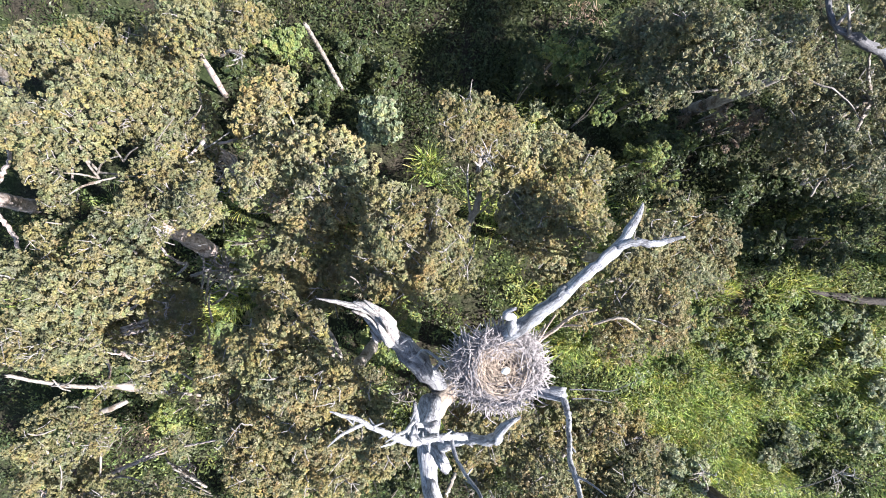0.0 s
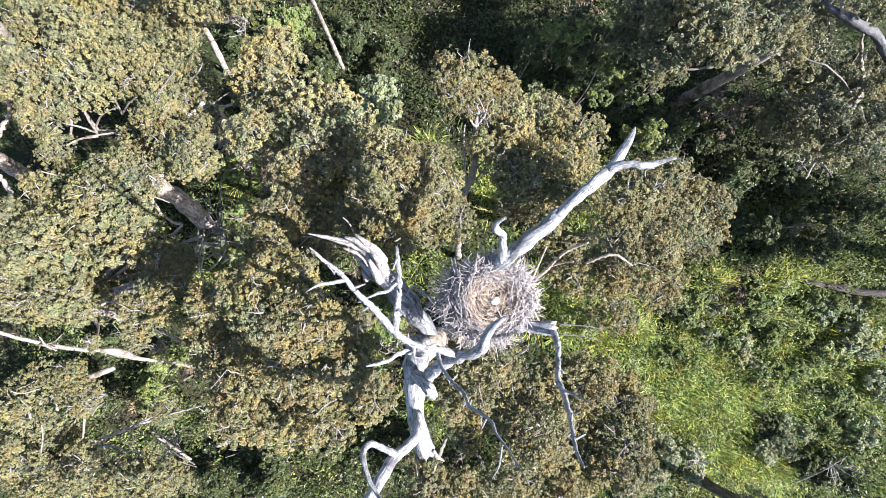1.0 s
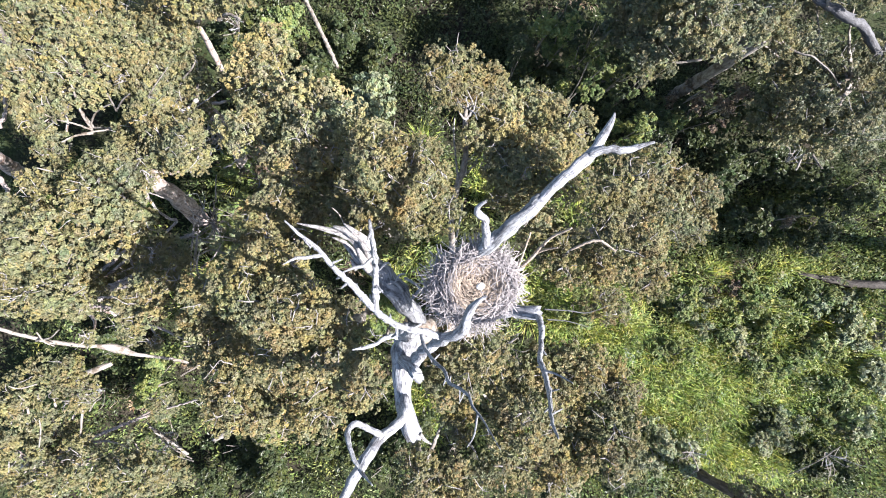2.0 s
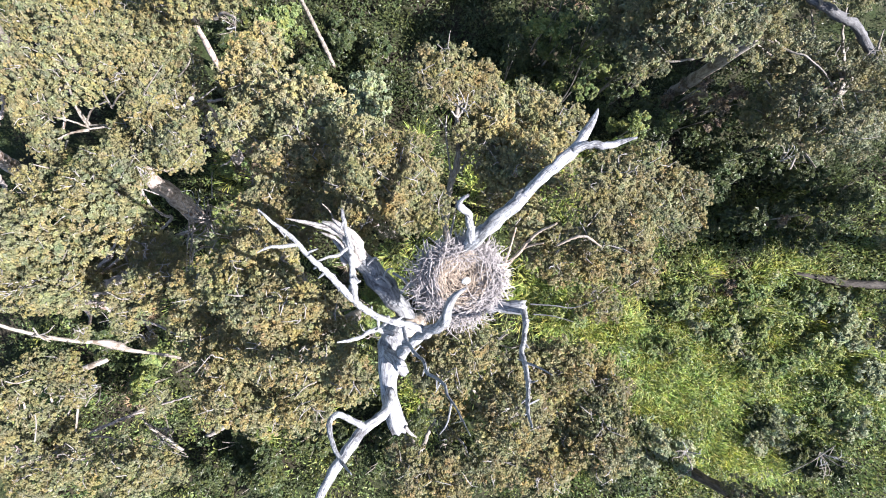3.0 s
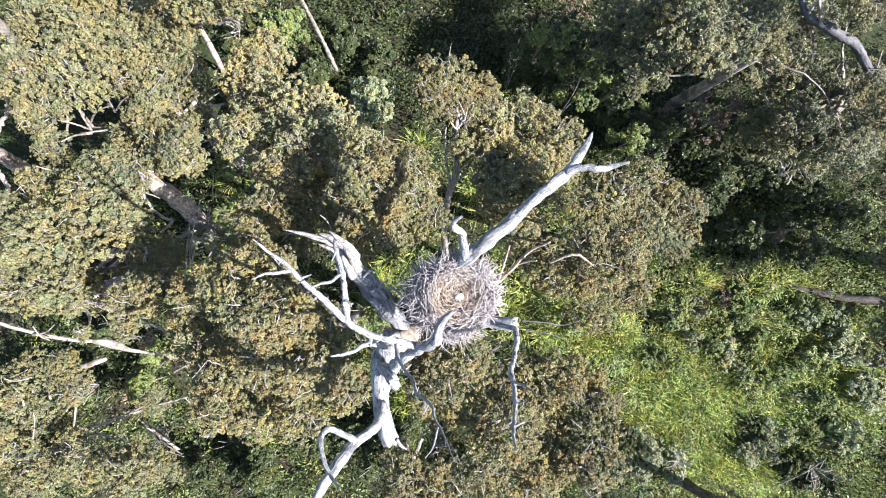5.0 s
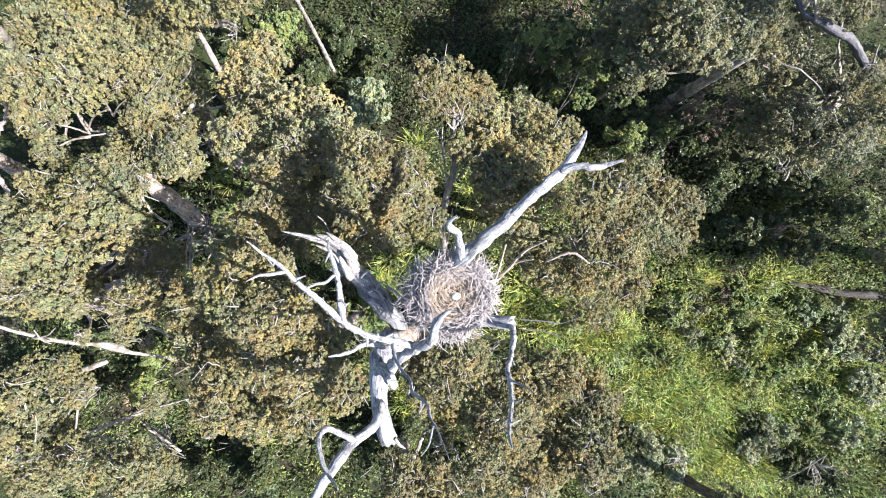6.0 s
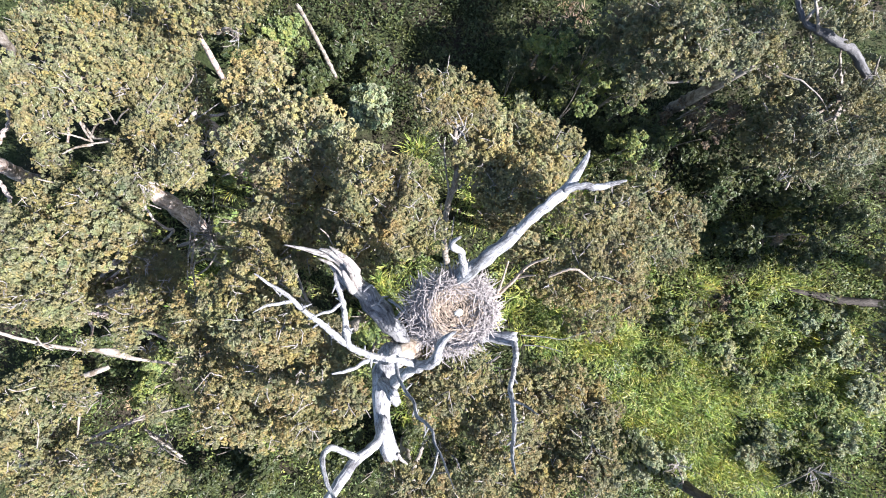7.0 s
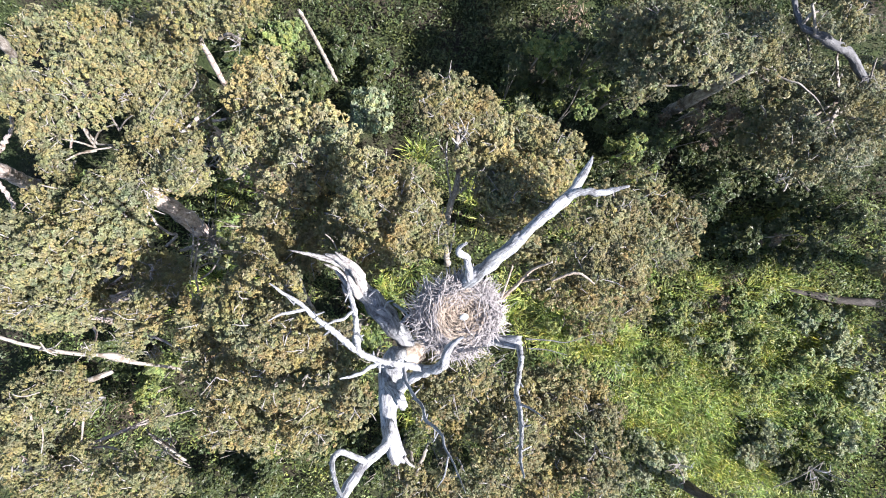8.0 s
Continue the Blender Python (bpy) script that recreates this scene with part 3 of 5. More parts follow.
def gum_tree(tone, trunk, lobes, bare=()):
    rng = np.random.default_rng(len(scene.objects))
    tree = thing("gum_tree", (trunk[0][0], trunk[0][1], 0), TONE_WORDS[tone], "tree", "living gum trees")
    bark = {"olive": PINK_BARK, "gold": GREY_WOOD, "brown": GREY_WOOD, "grey": GREY_WOOD, "green": GREY_WOOD, "shade": SHADE_DARK_BARK}[tone]
    tone = "grey" if tone == "shade" else tone
    part("trunk", limb_mesh([(trunk[0][0], trunk[0][1], -0.3, trunk[0][3] * 1.15), *trunk], 12, "tip", 0.09 if bare else 0.07, len(lobes), 0.12 if bare else 0.0), bark, tree)
    for points in bare:
        part("bare_branch", limb_mesh(points, 6, "tip", 0.1, len(scene.objects), 0.2), TORN, tree, "bare dead branch")
    top = Vector(trunk[-1][:3])
    low = Vector(trunk[-2][:3])
    shapes, poses = [], []
    for x, y, z, r in lobes:
        root = low.lerp(top, rng.uniform(0.35, 0.95))
        hub = Vector((x, y, z - 0.1 * r))
        middle = root.lerp(hub, 0.55) + Vector((*rng.normal(0, 0.12, 2), -0.12 * (hub - root).length))
        thick = min(0.09, 0.45 * trunk[-1][3] + 0.02)
        part("branch", limb_mesh([(*root, thick), (*middle, thick * 0.6), (*hub, thick * 0.3)], 7, "tip", 0.08, int(rng.integers(1e6)), 0.3, 0.1), bark, tree)
        for _ in range(5):
            a = rng.uniform(0, 6.28)
            end = hub + Vector((math.cos(a) * r * 0.75, math.sin(a) * r * 0.75, r * rng.uniform(0.0, 0.6)))
            mid = hub.lerp(end, 0.5) + Vector((0, 0, -0.06))
            part("twig", limb_mesh([(*hub, thick * 0.3), (*mid, thick * 0.2), (*end, 0.006)], 5, "tip", 0.05, int(rng.integers(1e6)), 0.5, 0.1), bark, tree)
        for _ in range(5):
            a, far = rng.uniform(0, 6.28), r * rng.uniform(0.3, 0.95)
            end = Vector((x + far * math.cos(a), y + far * math.sin(a), z + r * (1.05 - 0.72 * (far / r) ** 2)))
            start = hub.lerp(end, 0.4) + Vector((*rng.normal(0, 0.1, 2), 0.05))
            mid = start.lerp(end, 0.55) + Vector((*rng.normal(0, 0.07, 2), 0.06))
            twig = part("dead_twig", limb_mesh([(*start, 0.017), (*mid, 0.013), (*end, 0.005)], 4, "tip", 0.05, int(rng.integers(1e6)), 0.6, 0.07), TORN, tree, "bare pale twig")
            side = mid + Vector((*rng.normal(0, 0.16, 2), rng.uniform(0.02, 0.16)))
            part("fork", limb_mesh([(*mid, 0.01), (*mid.lerp(side, 0.5), 0.008), (*side, 0.004)], 4, "tip", 0.05, int(rng.integers(1e6)), 0.5, 0.07), TORN, twig)
        for k in range(8):
            a = k * 2 * math.pi / 7 + rng.normal(0, 0.25)
            far = 0.0 if k == 7 else r * rng.uniform(0.5, 0.78)
            s = r * rng.uniform(0.42, 0.57)
            m = pose(x + far * math.cos(a), y + far * math.sin(a), z + r * (0.55 - 0.75 * (far / r) ** 2) + r * rng.normal(0, 0.12), *rng.normal(0, 12, 2), rng.uniform(0, 360)) @ Matrix.Diagonal((s, s, s * rng.uniform(0.75, 1.1), 1))
            shapes.append(CLUMPS["fine" if tone == "olive" else "gum"][int(rng.integers(10))])
            poses.append(m)
    part("crown", clumps_joined("crown", shapes, poses), LEAVES[tone], tree, kind="stuff")
    return tree


def shrub(tone, x, y, z, r):
    rng = np.random.default_rng(len(scene.objects))
    words = {"dark": "understorey shrub with shade put into its dark green leaves", "green": "bright green understorey shrub", "pale": "pale silvery-green understorey shrub", "dead": "withered shrub with dead red-brown leaves"}[tone]
    bush = thing("shrub", (x, y, 0), words, "shrub", "understorey shrubs")
    for k in range(3):
        a = rng.uniform(0, 6.28)
        part("stem", limb_mesh([(x, y, -0.2, 0.03), (x + 0.15 * r * math.cos(a), y + 0.15 * r * math.sin(a), z * 0.5, 0.022), (x + 0.5 * r * math.cos(a), y + 0.5 * r * math.sin(a), z * 0.9, 0.008)], 5, "tip", 0.05, k, step=0.25), GREY_WOOD, bush)
    shapes, poses = [], []
    for k in range(9):
        a, far, s = rng.uniform(0, 6.28), r * rng.uniform(0.1, 1.0), r * rng.uniform(0.24, 0.46)
        m = pose(x + far * math.cos(a), y + far * math.sin(a), z * rng.uniform(0.45, 1.0) * (1.1 - 0.5 * far / r), *rng.normal(0, 15, 2), rng.uniform(0, 360)) @ Matrix.Diagonal((s, s, s * rng.uniform(0.7, 1.1), 1))
        shapes.append(CLUMPS["shrub"][int(rng.integers(6))])
        poses.append(m)
    part("foliage", clumps_joined("foliage", shapes, poses), LEAVES[tone], bush, kind="stuff")
    return bush


WOODS = {"white": (GREY_WOOD, "bleached"), "grey": (GREY_WOOD, "weathered grey"), "pale": (SHADED_BARK, "mottled grey"), "dark": (SHADE_BLACK_BARK, "dark")}


def dead_wood(name, tone, points):
    wood, word = WOODS[tone]
    label = {"dead_pole": "tall bare dead pole standing in the forest floor", "leaning_log": "fallen grey log leaning among the crowns", "dead_branch": "bare grey dead branch among the leaves", "fallen_log": "dark fallen log lying in the grass, shade put into its bark", "forked_limb": "thick mottled grey limb of a gum tree, shade put into its bark"}[name]
    ob = part(name, limb_mesh(points, 9, "broken", 0.08, len(scene.objects), 0.1), wood)
    return tagged(ob, label, "dead wood")


gum_tree("olive", [(-15.36, 6.11, 0.14, 0.220), (-13.62, 5.46, 2.34, 0.173), (-12.05, 4.85, 4.34, 0.134), (-10.80, 4.36, 5.94, 0.085)],
         [(-9.26, 3.85, 7.03, 1.03), (-9.01, 4.57, 5.50, 0.92), (-10.45, 5.61, 4.96, 0.88), (-10.11, 2.72, 7.07, 0.78), (-10.32, 1.92, 6.51, 0.57), (-9.66, 5.97, 4.19, 1.01), (-10.17, 3.93, 7.12, 0.67), (-14.53, 7.61, 2.57, 1.02), (-12.70, 7.19, 3.01, 0.99), (-14.36, 5.25, 3.37, 0.88), (-11.89, 7.68, 2.83, 1.00), (-9.81, 7.50, 3.09, 0.99)])
gum_tree("olive", [(-9.44, -0.07, 0.14, 0.318), (-8.69, 0.47, 2.84, 0.30), (-8.24, 0.91, 4.94, 0.25), (-8.00, 1.23, 6.34, 0.17), (-7.89, 1.48, 7.3, 0.1)],
         [(-8.06, 2.10, 6.52, 0.72), (-8.27, 0.55, 7.52, 0.92), (-10.39, 0.67, 6.60, 0.78), (-9.73, -0.58, 7.59, 0.88), (-8.42, -0.22, 7.31, 1.07), (-7.96, 0.33, 7.24, 0.59), (-5.72, 1.44, 8.17, 0.55), (-7.95, 1.61, 6.64, 0.65), (-8.11, 1.21, 7.21, 0.74), (-6.59, 1.70, 7.50, 0.70), (-6.13, 2.27, 7.30, 0.50), (-7.58, 1.25, 7.50, 0.55), (-6.14, 1.41, 7.00, 0.42), (-7.11, 2.60, 7.40, 0.55)],
         [[(-8.26, -0.42, 5.14, 0.037), (-7.72, -0.08, 5.44, 0.041), (-7.84, -0.02, 5.64, 0.041), (-8.05, 0.28, 5.94, 0.037), (-8.05, 0.72, 6.34, 0.034), (-7.80, 1.10, 6.64, 0.030), (-7.67, 1.40, 6.94, 0.025), (-7.66, 1.64, 7.14, 0.012)],
          [(-7.80, 1.10, 6.64, 0.023), (-7.45, 1.45, 6.94, 0.019), (-7.19, 1.67, 7.14, 0.010)],
          [(-8.05, 0.72, 6.34, 0.021), (-7.79, 0.62, 6.34, 0.018), (-7.60, 0.53, 6.24, 0.010)],
          [(-8.82, -1.84, 2.84, 0.026), (-8.28, -1.10, 3.74, 0.031), (-7.84, -0.47, 4.34, 0.030), (-7.60, 0.26, 4.74, 0.020)],
          [(-7.84, -0.50, 4.34, 0.022), (-7.35, -0.72, 4.54, 0.019), (-6.72, -0.82, 4.74, 0.012)],
          [(-8.06, 0.91, 2.34, 0.025), (-7.55, 1.29, 3.34, 0.021), (-7.21, 1.59, 3.94, 0.012)],
          [(-8.75, -0.93, 4.94, 0.026), (-8.17, -0.79, 5.34, 0.031), (-7.80, -0.74, 5.54, 0.014)],
          [(-8.28, -0.52, 6.74, 0.020), (-8.01, -0.44, 6.74, 0.023), (-7.80, -0.39, 6.64, 0.013)],
          [(-8.50, -0.57, 3.94, 0.046), (-8.11, -0.46, 4.04, 0.061), (-7.72, -0.34, 4.14, 0.030)]])
gum_tree("olive", [(-7.77, 2.53, 0.14, 0.245), (-7.43, 2.95, 1.94, 0.222), (-6.95, 3.26, 3.74, 0.179), (-6.67, 3.31, 5.14, 0.145), (-6.88, 3.51, 5.74, 0.087)],
         [(-8.84, 6.42, 3.64, 1.05), (-7.87, 4.75, 4.49, 0.99), (-7.33, 3.33, 5.30, 0.72), (-8.26, 4.00, 5.63, 0.83), (-7.62, 2.78, 6.17, 0.72), (-5.67, 4.11, 5.03, 0.67), (-7.66, 4.19, 4.69, 0.81), (-8.41, 7.22, 3.64, 0.96)],
         [[(-7.13, 2.24, 4.54, 0.024), (-6.71, 2.33, 4.84, 0.026), (-6.46, 2.54, 5.04, 0.023), (-6.52, 2.80, 5.14, 0.014)],
          [(-7.06, 2.40, 5.14, 0.017), (-6.74, 2.51, 5.14, 0.020), (-6.56, 2.69, 5.14, 0.011)],
          [(-6.88, 3.30, 5.74, 0.016), (-6.34, 3.44, 6.04, 0.020), (-5.81, 3.67, 6.24, 0.012)],
          [(-7.04, 2.67, 4.94, 0.017), (-6.81, 2.95, 5.14, 0.018), (-6.81, 3.21, 5.34, 0.011)],
          [(-7.72, 2.12, 2.34, 0.027), (-7.41, 2.25, 2.34, 0.027), (-7.20, 2.47, 2.34, 0.015)],
          [(-6.79, 3.06, 3.74, 0.054), (-6.62, 3.32, 4.34, 0.067), (-6.65, 3.39, 4.74, 0.036)],
          [(-6.92, 2.82, 5.34, 0.017), (-6.67, 2.76, 5.14, 0.017), (-6.44, 2.89, 4.94, 0.011)]])
gum_tree("olive", [(-13.60, -2.89, 0, 0.24), (-12.79, -2.72, 3.05, 0.19), (-11.18, -2.38, 5.56, 0.11)],
         [(-9.97, -1.89, 7.13, 0.95), (-10.98, -1.64, 4.00, 1.28), (-9.95, -1.00, 3.53, 1.00), (-10.12, -2.15, 6.06, 0.75), (-7.21, -2.22, 7.57, 0.72), (-10.44, -2.0, 7.25, 0.72), (-7.23, -1.77, 6.80, 0.69), (-9.96, -1.73, 4.42, 0.91), (-8.17, -1.18, 4.91, 0.57), (-7.69, -2.94, 7.52, 0.44), (-10.13, -2.32, 7.11, 0.5), (-11.16, -1.60, 7.25, 0.67), (-11.29, -2.12, 7.11, 0.6), (-7.58, -0.44, 7.20, 0.55), (-6.93, -0.96, 7.00, 0.42), (-8.02, 0.17, 7.30, 0.50), (-9.59, -3.40, 6.60, 0.26), (-7.67, -3.59, 6.60, 0.26), (-6.45, -3.93, 6.40, 0.35), (-7.03, 0.86, 7.70, 0.32), (-6.58, -1.45, 7.40, 0.40), (-7.11, -1.22, 7.40, 0.40)])
gum_tree("olive", [(-16.95, -9.63, 0, 0.24), (-15.70, -9.02, 2.50, 0.19), (-13.20, -7.80, 4.56, 0.11)],
         [(-12.04, -4.95, 5.16, 0.83), (-12.97, -7.02, 3.82, 1.02), (-11.15, -4.57, 5.33, 0.52), (-10.81, -5.32, 5.39, 0.55), (-9.35, -7.30, 5.18, 0.59), (-11.00, -7.76, 4.90, 0.91), (-8.51, -8.05, 4.82, 0.71), (-12.66, -8.34, 4.67, 0.86), (-8.97, -7.88, 5.60, 0.80), (-8.96, -6.07, 4.34, 0.52), (-6.37, -5.31, 5.98, 0.51), (-12.80, -5.46, 5.35, 0.72), (-13.53, -7.45, 4.69, 0.81)])
gum_tree("brown", [(-2.75, -3.83, 0, 0.24), (-2.82, -3.69, 4.53, 0.19), (-2.97, -3.41, 8.25, 0.11)],
         [(-3.55, -1.73, 10.17, 0.64), (-2.91, -1.48, 9.70, 0.59), (-5.28, -3.20, 7.96, 0.82), (-2.97, -2.31, 10.30, 0.74), (-2.22, -2.26, 10.37, 0.60), (-4.28, -3.90, 8.62, 0.87), (-2.72, -3.34, 10.12, 0.69), (-1.85, -3.28, 10.18, 0.66), (-3.55, -4.92, 8.47, 0.86), (-2.25, -4.40, 9.48, 0.69), (-4.34, -4.58, 9.06, 0.63), (-1.37, -3.91, 9.81, 0.58), (-1.60, -2.59, 10.10, 0.51), (-4.70, -1.97, 9.53, 0.48), (-4.37, -0.03, 7.20, 0.48), (-4.13, 0.51, 7.00, 0.45), (-3.98, -0.84, 7.60, 0.50), (-4.85, -2.11, 8.40, 0.60), (-5.85, -2.79, 7.80, 0.50), (-4.27, -1.54, 8.60, 0.45), (-2.37, -2.55, 9.20, 0.38)])
gum_tree("gold", [(-3.56, 2.40, 0, 0.24), (-3.56, 2.43, 3.29, 0.19), (-3.56, 2.49, 5.99, 0.11)],
         [(-4.07, 2.69, 6.84, 0.96), (-2.82, 2.63, 7.55, 0.86), (-1.85, 1.71, 8.11, 0.79), (-0.92, 1.06, 9.36, 0.58), (-2.64, 1.40, 8.22, 0.72), (-4.70, 3.73, 6.37, 0.83), (-3.17, 0.92, 8.07, 0.71), (-4.48, 1.97, 7.47, 0.70), (-4.31, 4.53, 6.35, 0.82)])
gum_tree("brown", [(-1.57, -0.53, 0, 0.24), (-1.49, -0.41, 4.19, 0.19), (-1.34, -0.18, 7.63, 0.11)],
         [(-1.03, 0.27, 9.68, 0.68), (-0.34, 0.28, 9.67, 0.61), (-0.80, -0.42, 9.65, 0.68), (-0.13, -0.44, 9.05, 0.60), (-1.58, -0.19, 8.95, 0.61), (0.17, 0.10, 9.30, 0.47), (-3.46, -0.13, 8.22, 0.68), (-2.59, 0.34, 7.71, 0.74), (-3.85, -0.48, 8.45, 0.64), (-2.78, -0.73, 8.21, 0.69), (-0.47, 0.78, 9.65, 0.48), (0.20, 0.43, 9.17, 0.50), (0.41, -0.31, 9.07, 0.50), (0.01, 1.10, 8.80, 0.42)])
gum_tree("brown", [(0.92, -1.28, 0.54, 0.132), (0.82, -0.39, 3.34, 0.112), (0.95, 0.66, 4.84, 0.111), (1.22, 1.35, 6.14, 0.093), (1.17, 2.29, 7.34, 0.061), (1.21, 2.47, 7.74, 0.037)],
         [(0.88, 3.45, 7.46, 0.72), (1.71, 3.20, 7.14, 0.67), (0.68, 2.88, 7.72, 0.54), (1.41, 2.89, 7.34, 0.45), (0.42, 3.03, 7.80, 0.43)],
         [[(1.21, 1.81, 6.94, 0.037), (1.22, 2.24, 7.34, 0.036), (1.40, 2.46, 7.64, 0.026), (1.46, 2.69, 7.84, 0.014)],
          [(1.22, 2.21, 7.34, 0.029), (1.03, 2.34, 7.54, 0.023), (0.93, 2.63, 7.84, 0.013)],
          [(1.04, 0.87, 5.34, 0.036), (0.92, 1.48, 6.34, 0.028), (0.87, 2.03, 7.14, 0.022), (0.90, 2.29, 7.34, 0.012)],
          [(0.87, 2.00, 6.94, 0.016), (0.78, 2.11, 7.14, 0.015), (0.68, 2.24, 7.34, 0.008)],
          [(1.31, 1.08, 5.74, 0.030), (1.61, 1.48, 6.34, 0.023), (1.74, 1.97, 6.94, 0.021), (1.66, 2.36, 7.34, 0.012)],
          [(1.26, 1.35, 6.14, 0.018), (1.51, 1.55, 6.44, 0.017), (1.65, 1.86, 6.74, 0.010)],
          [(1.40, 2.46, 7.64, 0.015), (1.30, 2.66, 7.84, 0.014), (1.20, 2.83, 7.94, 0.009)],
          [(0.82, -0.59, 3.34, 0.048), (0.69, 0.15, 4.34, 0.036), (0.76, 0.69, 5.34, 0.019)],
          [(0.98, -0.80, 3.34, 0.038), (1.11, -0.14, 4.34, 0.030), (1.17, 0.28, 4.94, 0.017)]])
gum_tree("gold", [(2.74, 0.70, 0, 0.24), (2.78, 0.85, 3.38, 0.19), (2.87, 1.14, 6.17, 0.11)],
         [(2.08, 1.83, 7.00, 0.87), (3.25, 2.51, 6.48, 0.81), (3.96, 1.91, 7.08, 0.72), (2.45, 0.85, 7.15, 0.74), (3.16, 0.99, 7.60, 0.74), (1.99, 2.88, 6.66, 0.65), (3.00, -0.04, 6.10, 0.81), (3.75, 0.57, 7.60, 0.65), (2.27, 1.26, 6.80, 0.60), (3.11, 0.83, 7.00, 0.50), (2.18, 0.37, 6.40, 0.50), (3.85, 1.42, 7.20, 0.50)])
gum_tree("brown", [(6.13, -0.75, 0, 0.24), (5.89, -0.79, 3.85, 0.19), (5.42, -0.86, 7.02, 0.11)],
         [(4.49, 0.13, 9.45, 0.69), (6.12, 0.62, 7.64, 0.78), (6.92, -0.00, 7.55, 0.69), (5.07, -0.65, 9.34, 0.70), (3.89, -0.55, 9.82, 0.65), (6.71, -0.80, 7.88, 0.59), (4.29, -1.29, 9.95, 0.66), (4.03, -1.52, 8.90, 0.66), (5.36, -2.07, 8.55, 0.56), (3.92, -1.49, 5.98, 0.81), (3.49, -0.66, 5.44, 0.68), (5.12, -2.95, 6.16, 0.65)])
gum_tree("brown", [(3.58, -7.78, 0, 0.24), (3.38, -7.19, 4.26, 0.19), (2.97, -6.01, 7.76, 0.11)],
         [(1.10, -3.38, 9.53, 0.69), (0.66, -4.05, 9.55, 0.60), (1.89, -4.42, 8.67, 0.75), (2.84, -4.18, 8.44, 0.73), (3.71, -4.25, 8.63, 0.71), (2.09, -5.10, 9.46, 0.78), (3.26, -5.55, 8.51, 0.86), (4.18, -5.29, 8.79, 0.72), (4.11, -5.99, 9.21, 0.64), (2.88, -6.33, 8.83, 0.76), (4.51, -4.53, 8.70, 0.55), (1.62, -6.25, 8.84, 0.64), (0.35, -3.49, 9.18, 0.56)])
gum_tree("brown", [(-0.90, -8.75, 0, 0.24), (-0.66, -8.32, 3.67, 0.19), (-0.18, -7.46, 6.69, 0.11)],
         [(-0.34, -6.96, 7.58, 0.69), (0.48, -7.29, 7.60, 0.71), (0.74, -5.53, 7.85, 0.54)])
gum_tree("grey", [(10.74, 5.13, 0.14, 0.269), (10.04, 4.68, 3.54, 0.202), (9.80, 4.49, 5.44, 0.160), (9.88, 4.49, 6.44, 0.115)],
         [(7.54, 5.52, 5.03, 1.13), (8.02, 5.00, 6.49, 1.02), (9.29, 5.24, 6.23, 0.95), (6.99, 6.44, 3.99, 1.02), (7.50, 4.75, 4.70, 0.72), (7.48, 5.97, 6.04, 0.96)])
gum_tree("grey", [(16.79, 4.46, 0, 0.24), (16.03, 4.41, 2.41, 0.19), (14.50, 4.31, 4.39, 0.11)],
         [(12.48, 4.48, 3.68, 1.13), (11.81, 2.24, 5.58, 0.96), (12.11, 2.94, 3.91, 0.97), (12.28, 3.07, 4.84, 0.80), (12.77, 1.90, 6.02, 0.89), (10.38, 5.69, 5.99, 0.73), (12.69, 5.87, 6.44, 0.66), (10.67, 4.98, 5.36, 0.77), (13.59, 2.96, 6.37, 0.71), (14.59, 4.94, 3.31, 1.01), (15.24, 2.90, 3.69, 0.95), (13.87, 6.84, 3.74, 0.80), (13.11, 5.12, 3.69, 0.86), (16.05, 5.15, 3.12, 0.89), (14.25, 4.15, 5.0, 0.8)])
# Tall gum with an unseen crown, added to cast shade on the northern floor.
gum_tree("grey", [(17.60, 5.60, 0.04, 0.30), (16.90, 5.60, 4.00, 0.25), (15.60, 5.70, 7.60, 0.19), (14.40, 5.80, 9.20, 0.12)],
         [(12.95, 6.10, 9.40, 1.00), (13.90, 5.20, 9.90, 1.10), (14.60, 6.40, 10.20, 1.10), (14.80, 7.60, 9.60, 1.00)])
# Unseen gum, added only to shade the shrubs beside the clearing.
gum_tree("grey", [(24.50, -3.20, 0.04, 0.30), (24.10, -3.15, 3.80, 0.24), (23.20, -3.00, 6.60, 0.16), (22.60, -2.90, 7.60, 0.10)],
         [(21.50, -2.20, 8.00, 1.10), (22.60, -3.20, 8.60, 1.20), (21.80, -4.00, 7.80, 1.00), (23.20, -2.00, 8.20, 1.10), (20.60, -3.00, 7.40, 0.90)])
gum_tree("olive", [(-8.75, 6.76, 0.04, 0.123), (-8.46, 7.13, 1.74, 0.112), (-8.16, 7.37, 3.34, 0.094), (-7.94, 7.42, 4.34, 0.077)],
         [(-6.60, 7.25, 4.60, 0.90), (-7.38, 7.31, 5.05, 0.95), (-5.50, 7.16, 5.14, 0.78)])
gum_tree("olive", [(-17.20, 2.43, 0.14, 0.294), (-15.70, 2.34, 2.34, 0.260), (-14.35, 2.29, 4.34, 0.230), (-13.64, 2.29, 5.74, 0.173)],
         [(-11.95, 2.81, 7.34, 0.66), (-12.10, 0.53, 7.29, 0.73), (-11.22, -0.13, 7.30, 0.80), (-11.44, 3.98, 7.17, 0.88)])
# Trunk set out of view; this added tree is kept for its cast shade.
gum_tree("shade", [(21.80, -2.00, 0.04, 0.20), (21.00, -2.05, 2.10, 0.18), (19.20, -2.30, 4.20, 0.15), (16.60, -2.60, 5.40, 0.12)],
         [(14.62, -2.28, 6.00, 1.12), (14.30, -3.87, 6.06, 1.04), (14.67, -3.30, 6.54, 1.07), (14.46, -0.69, 6.12, 0.96)])
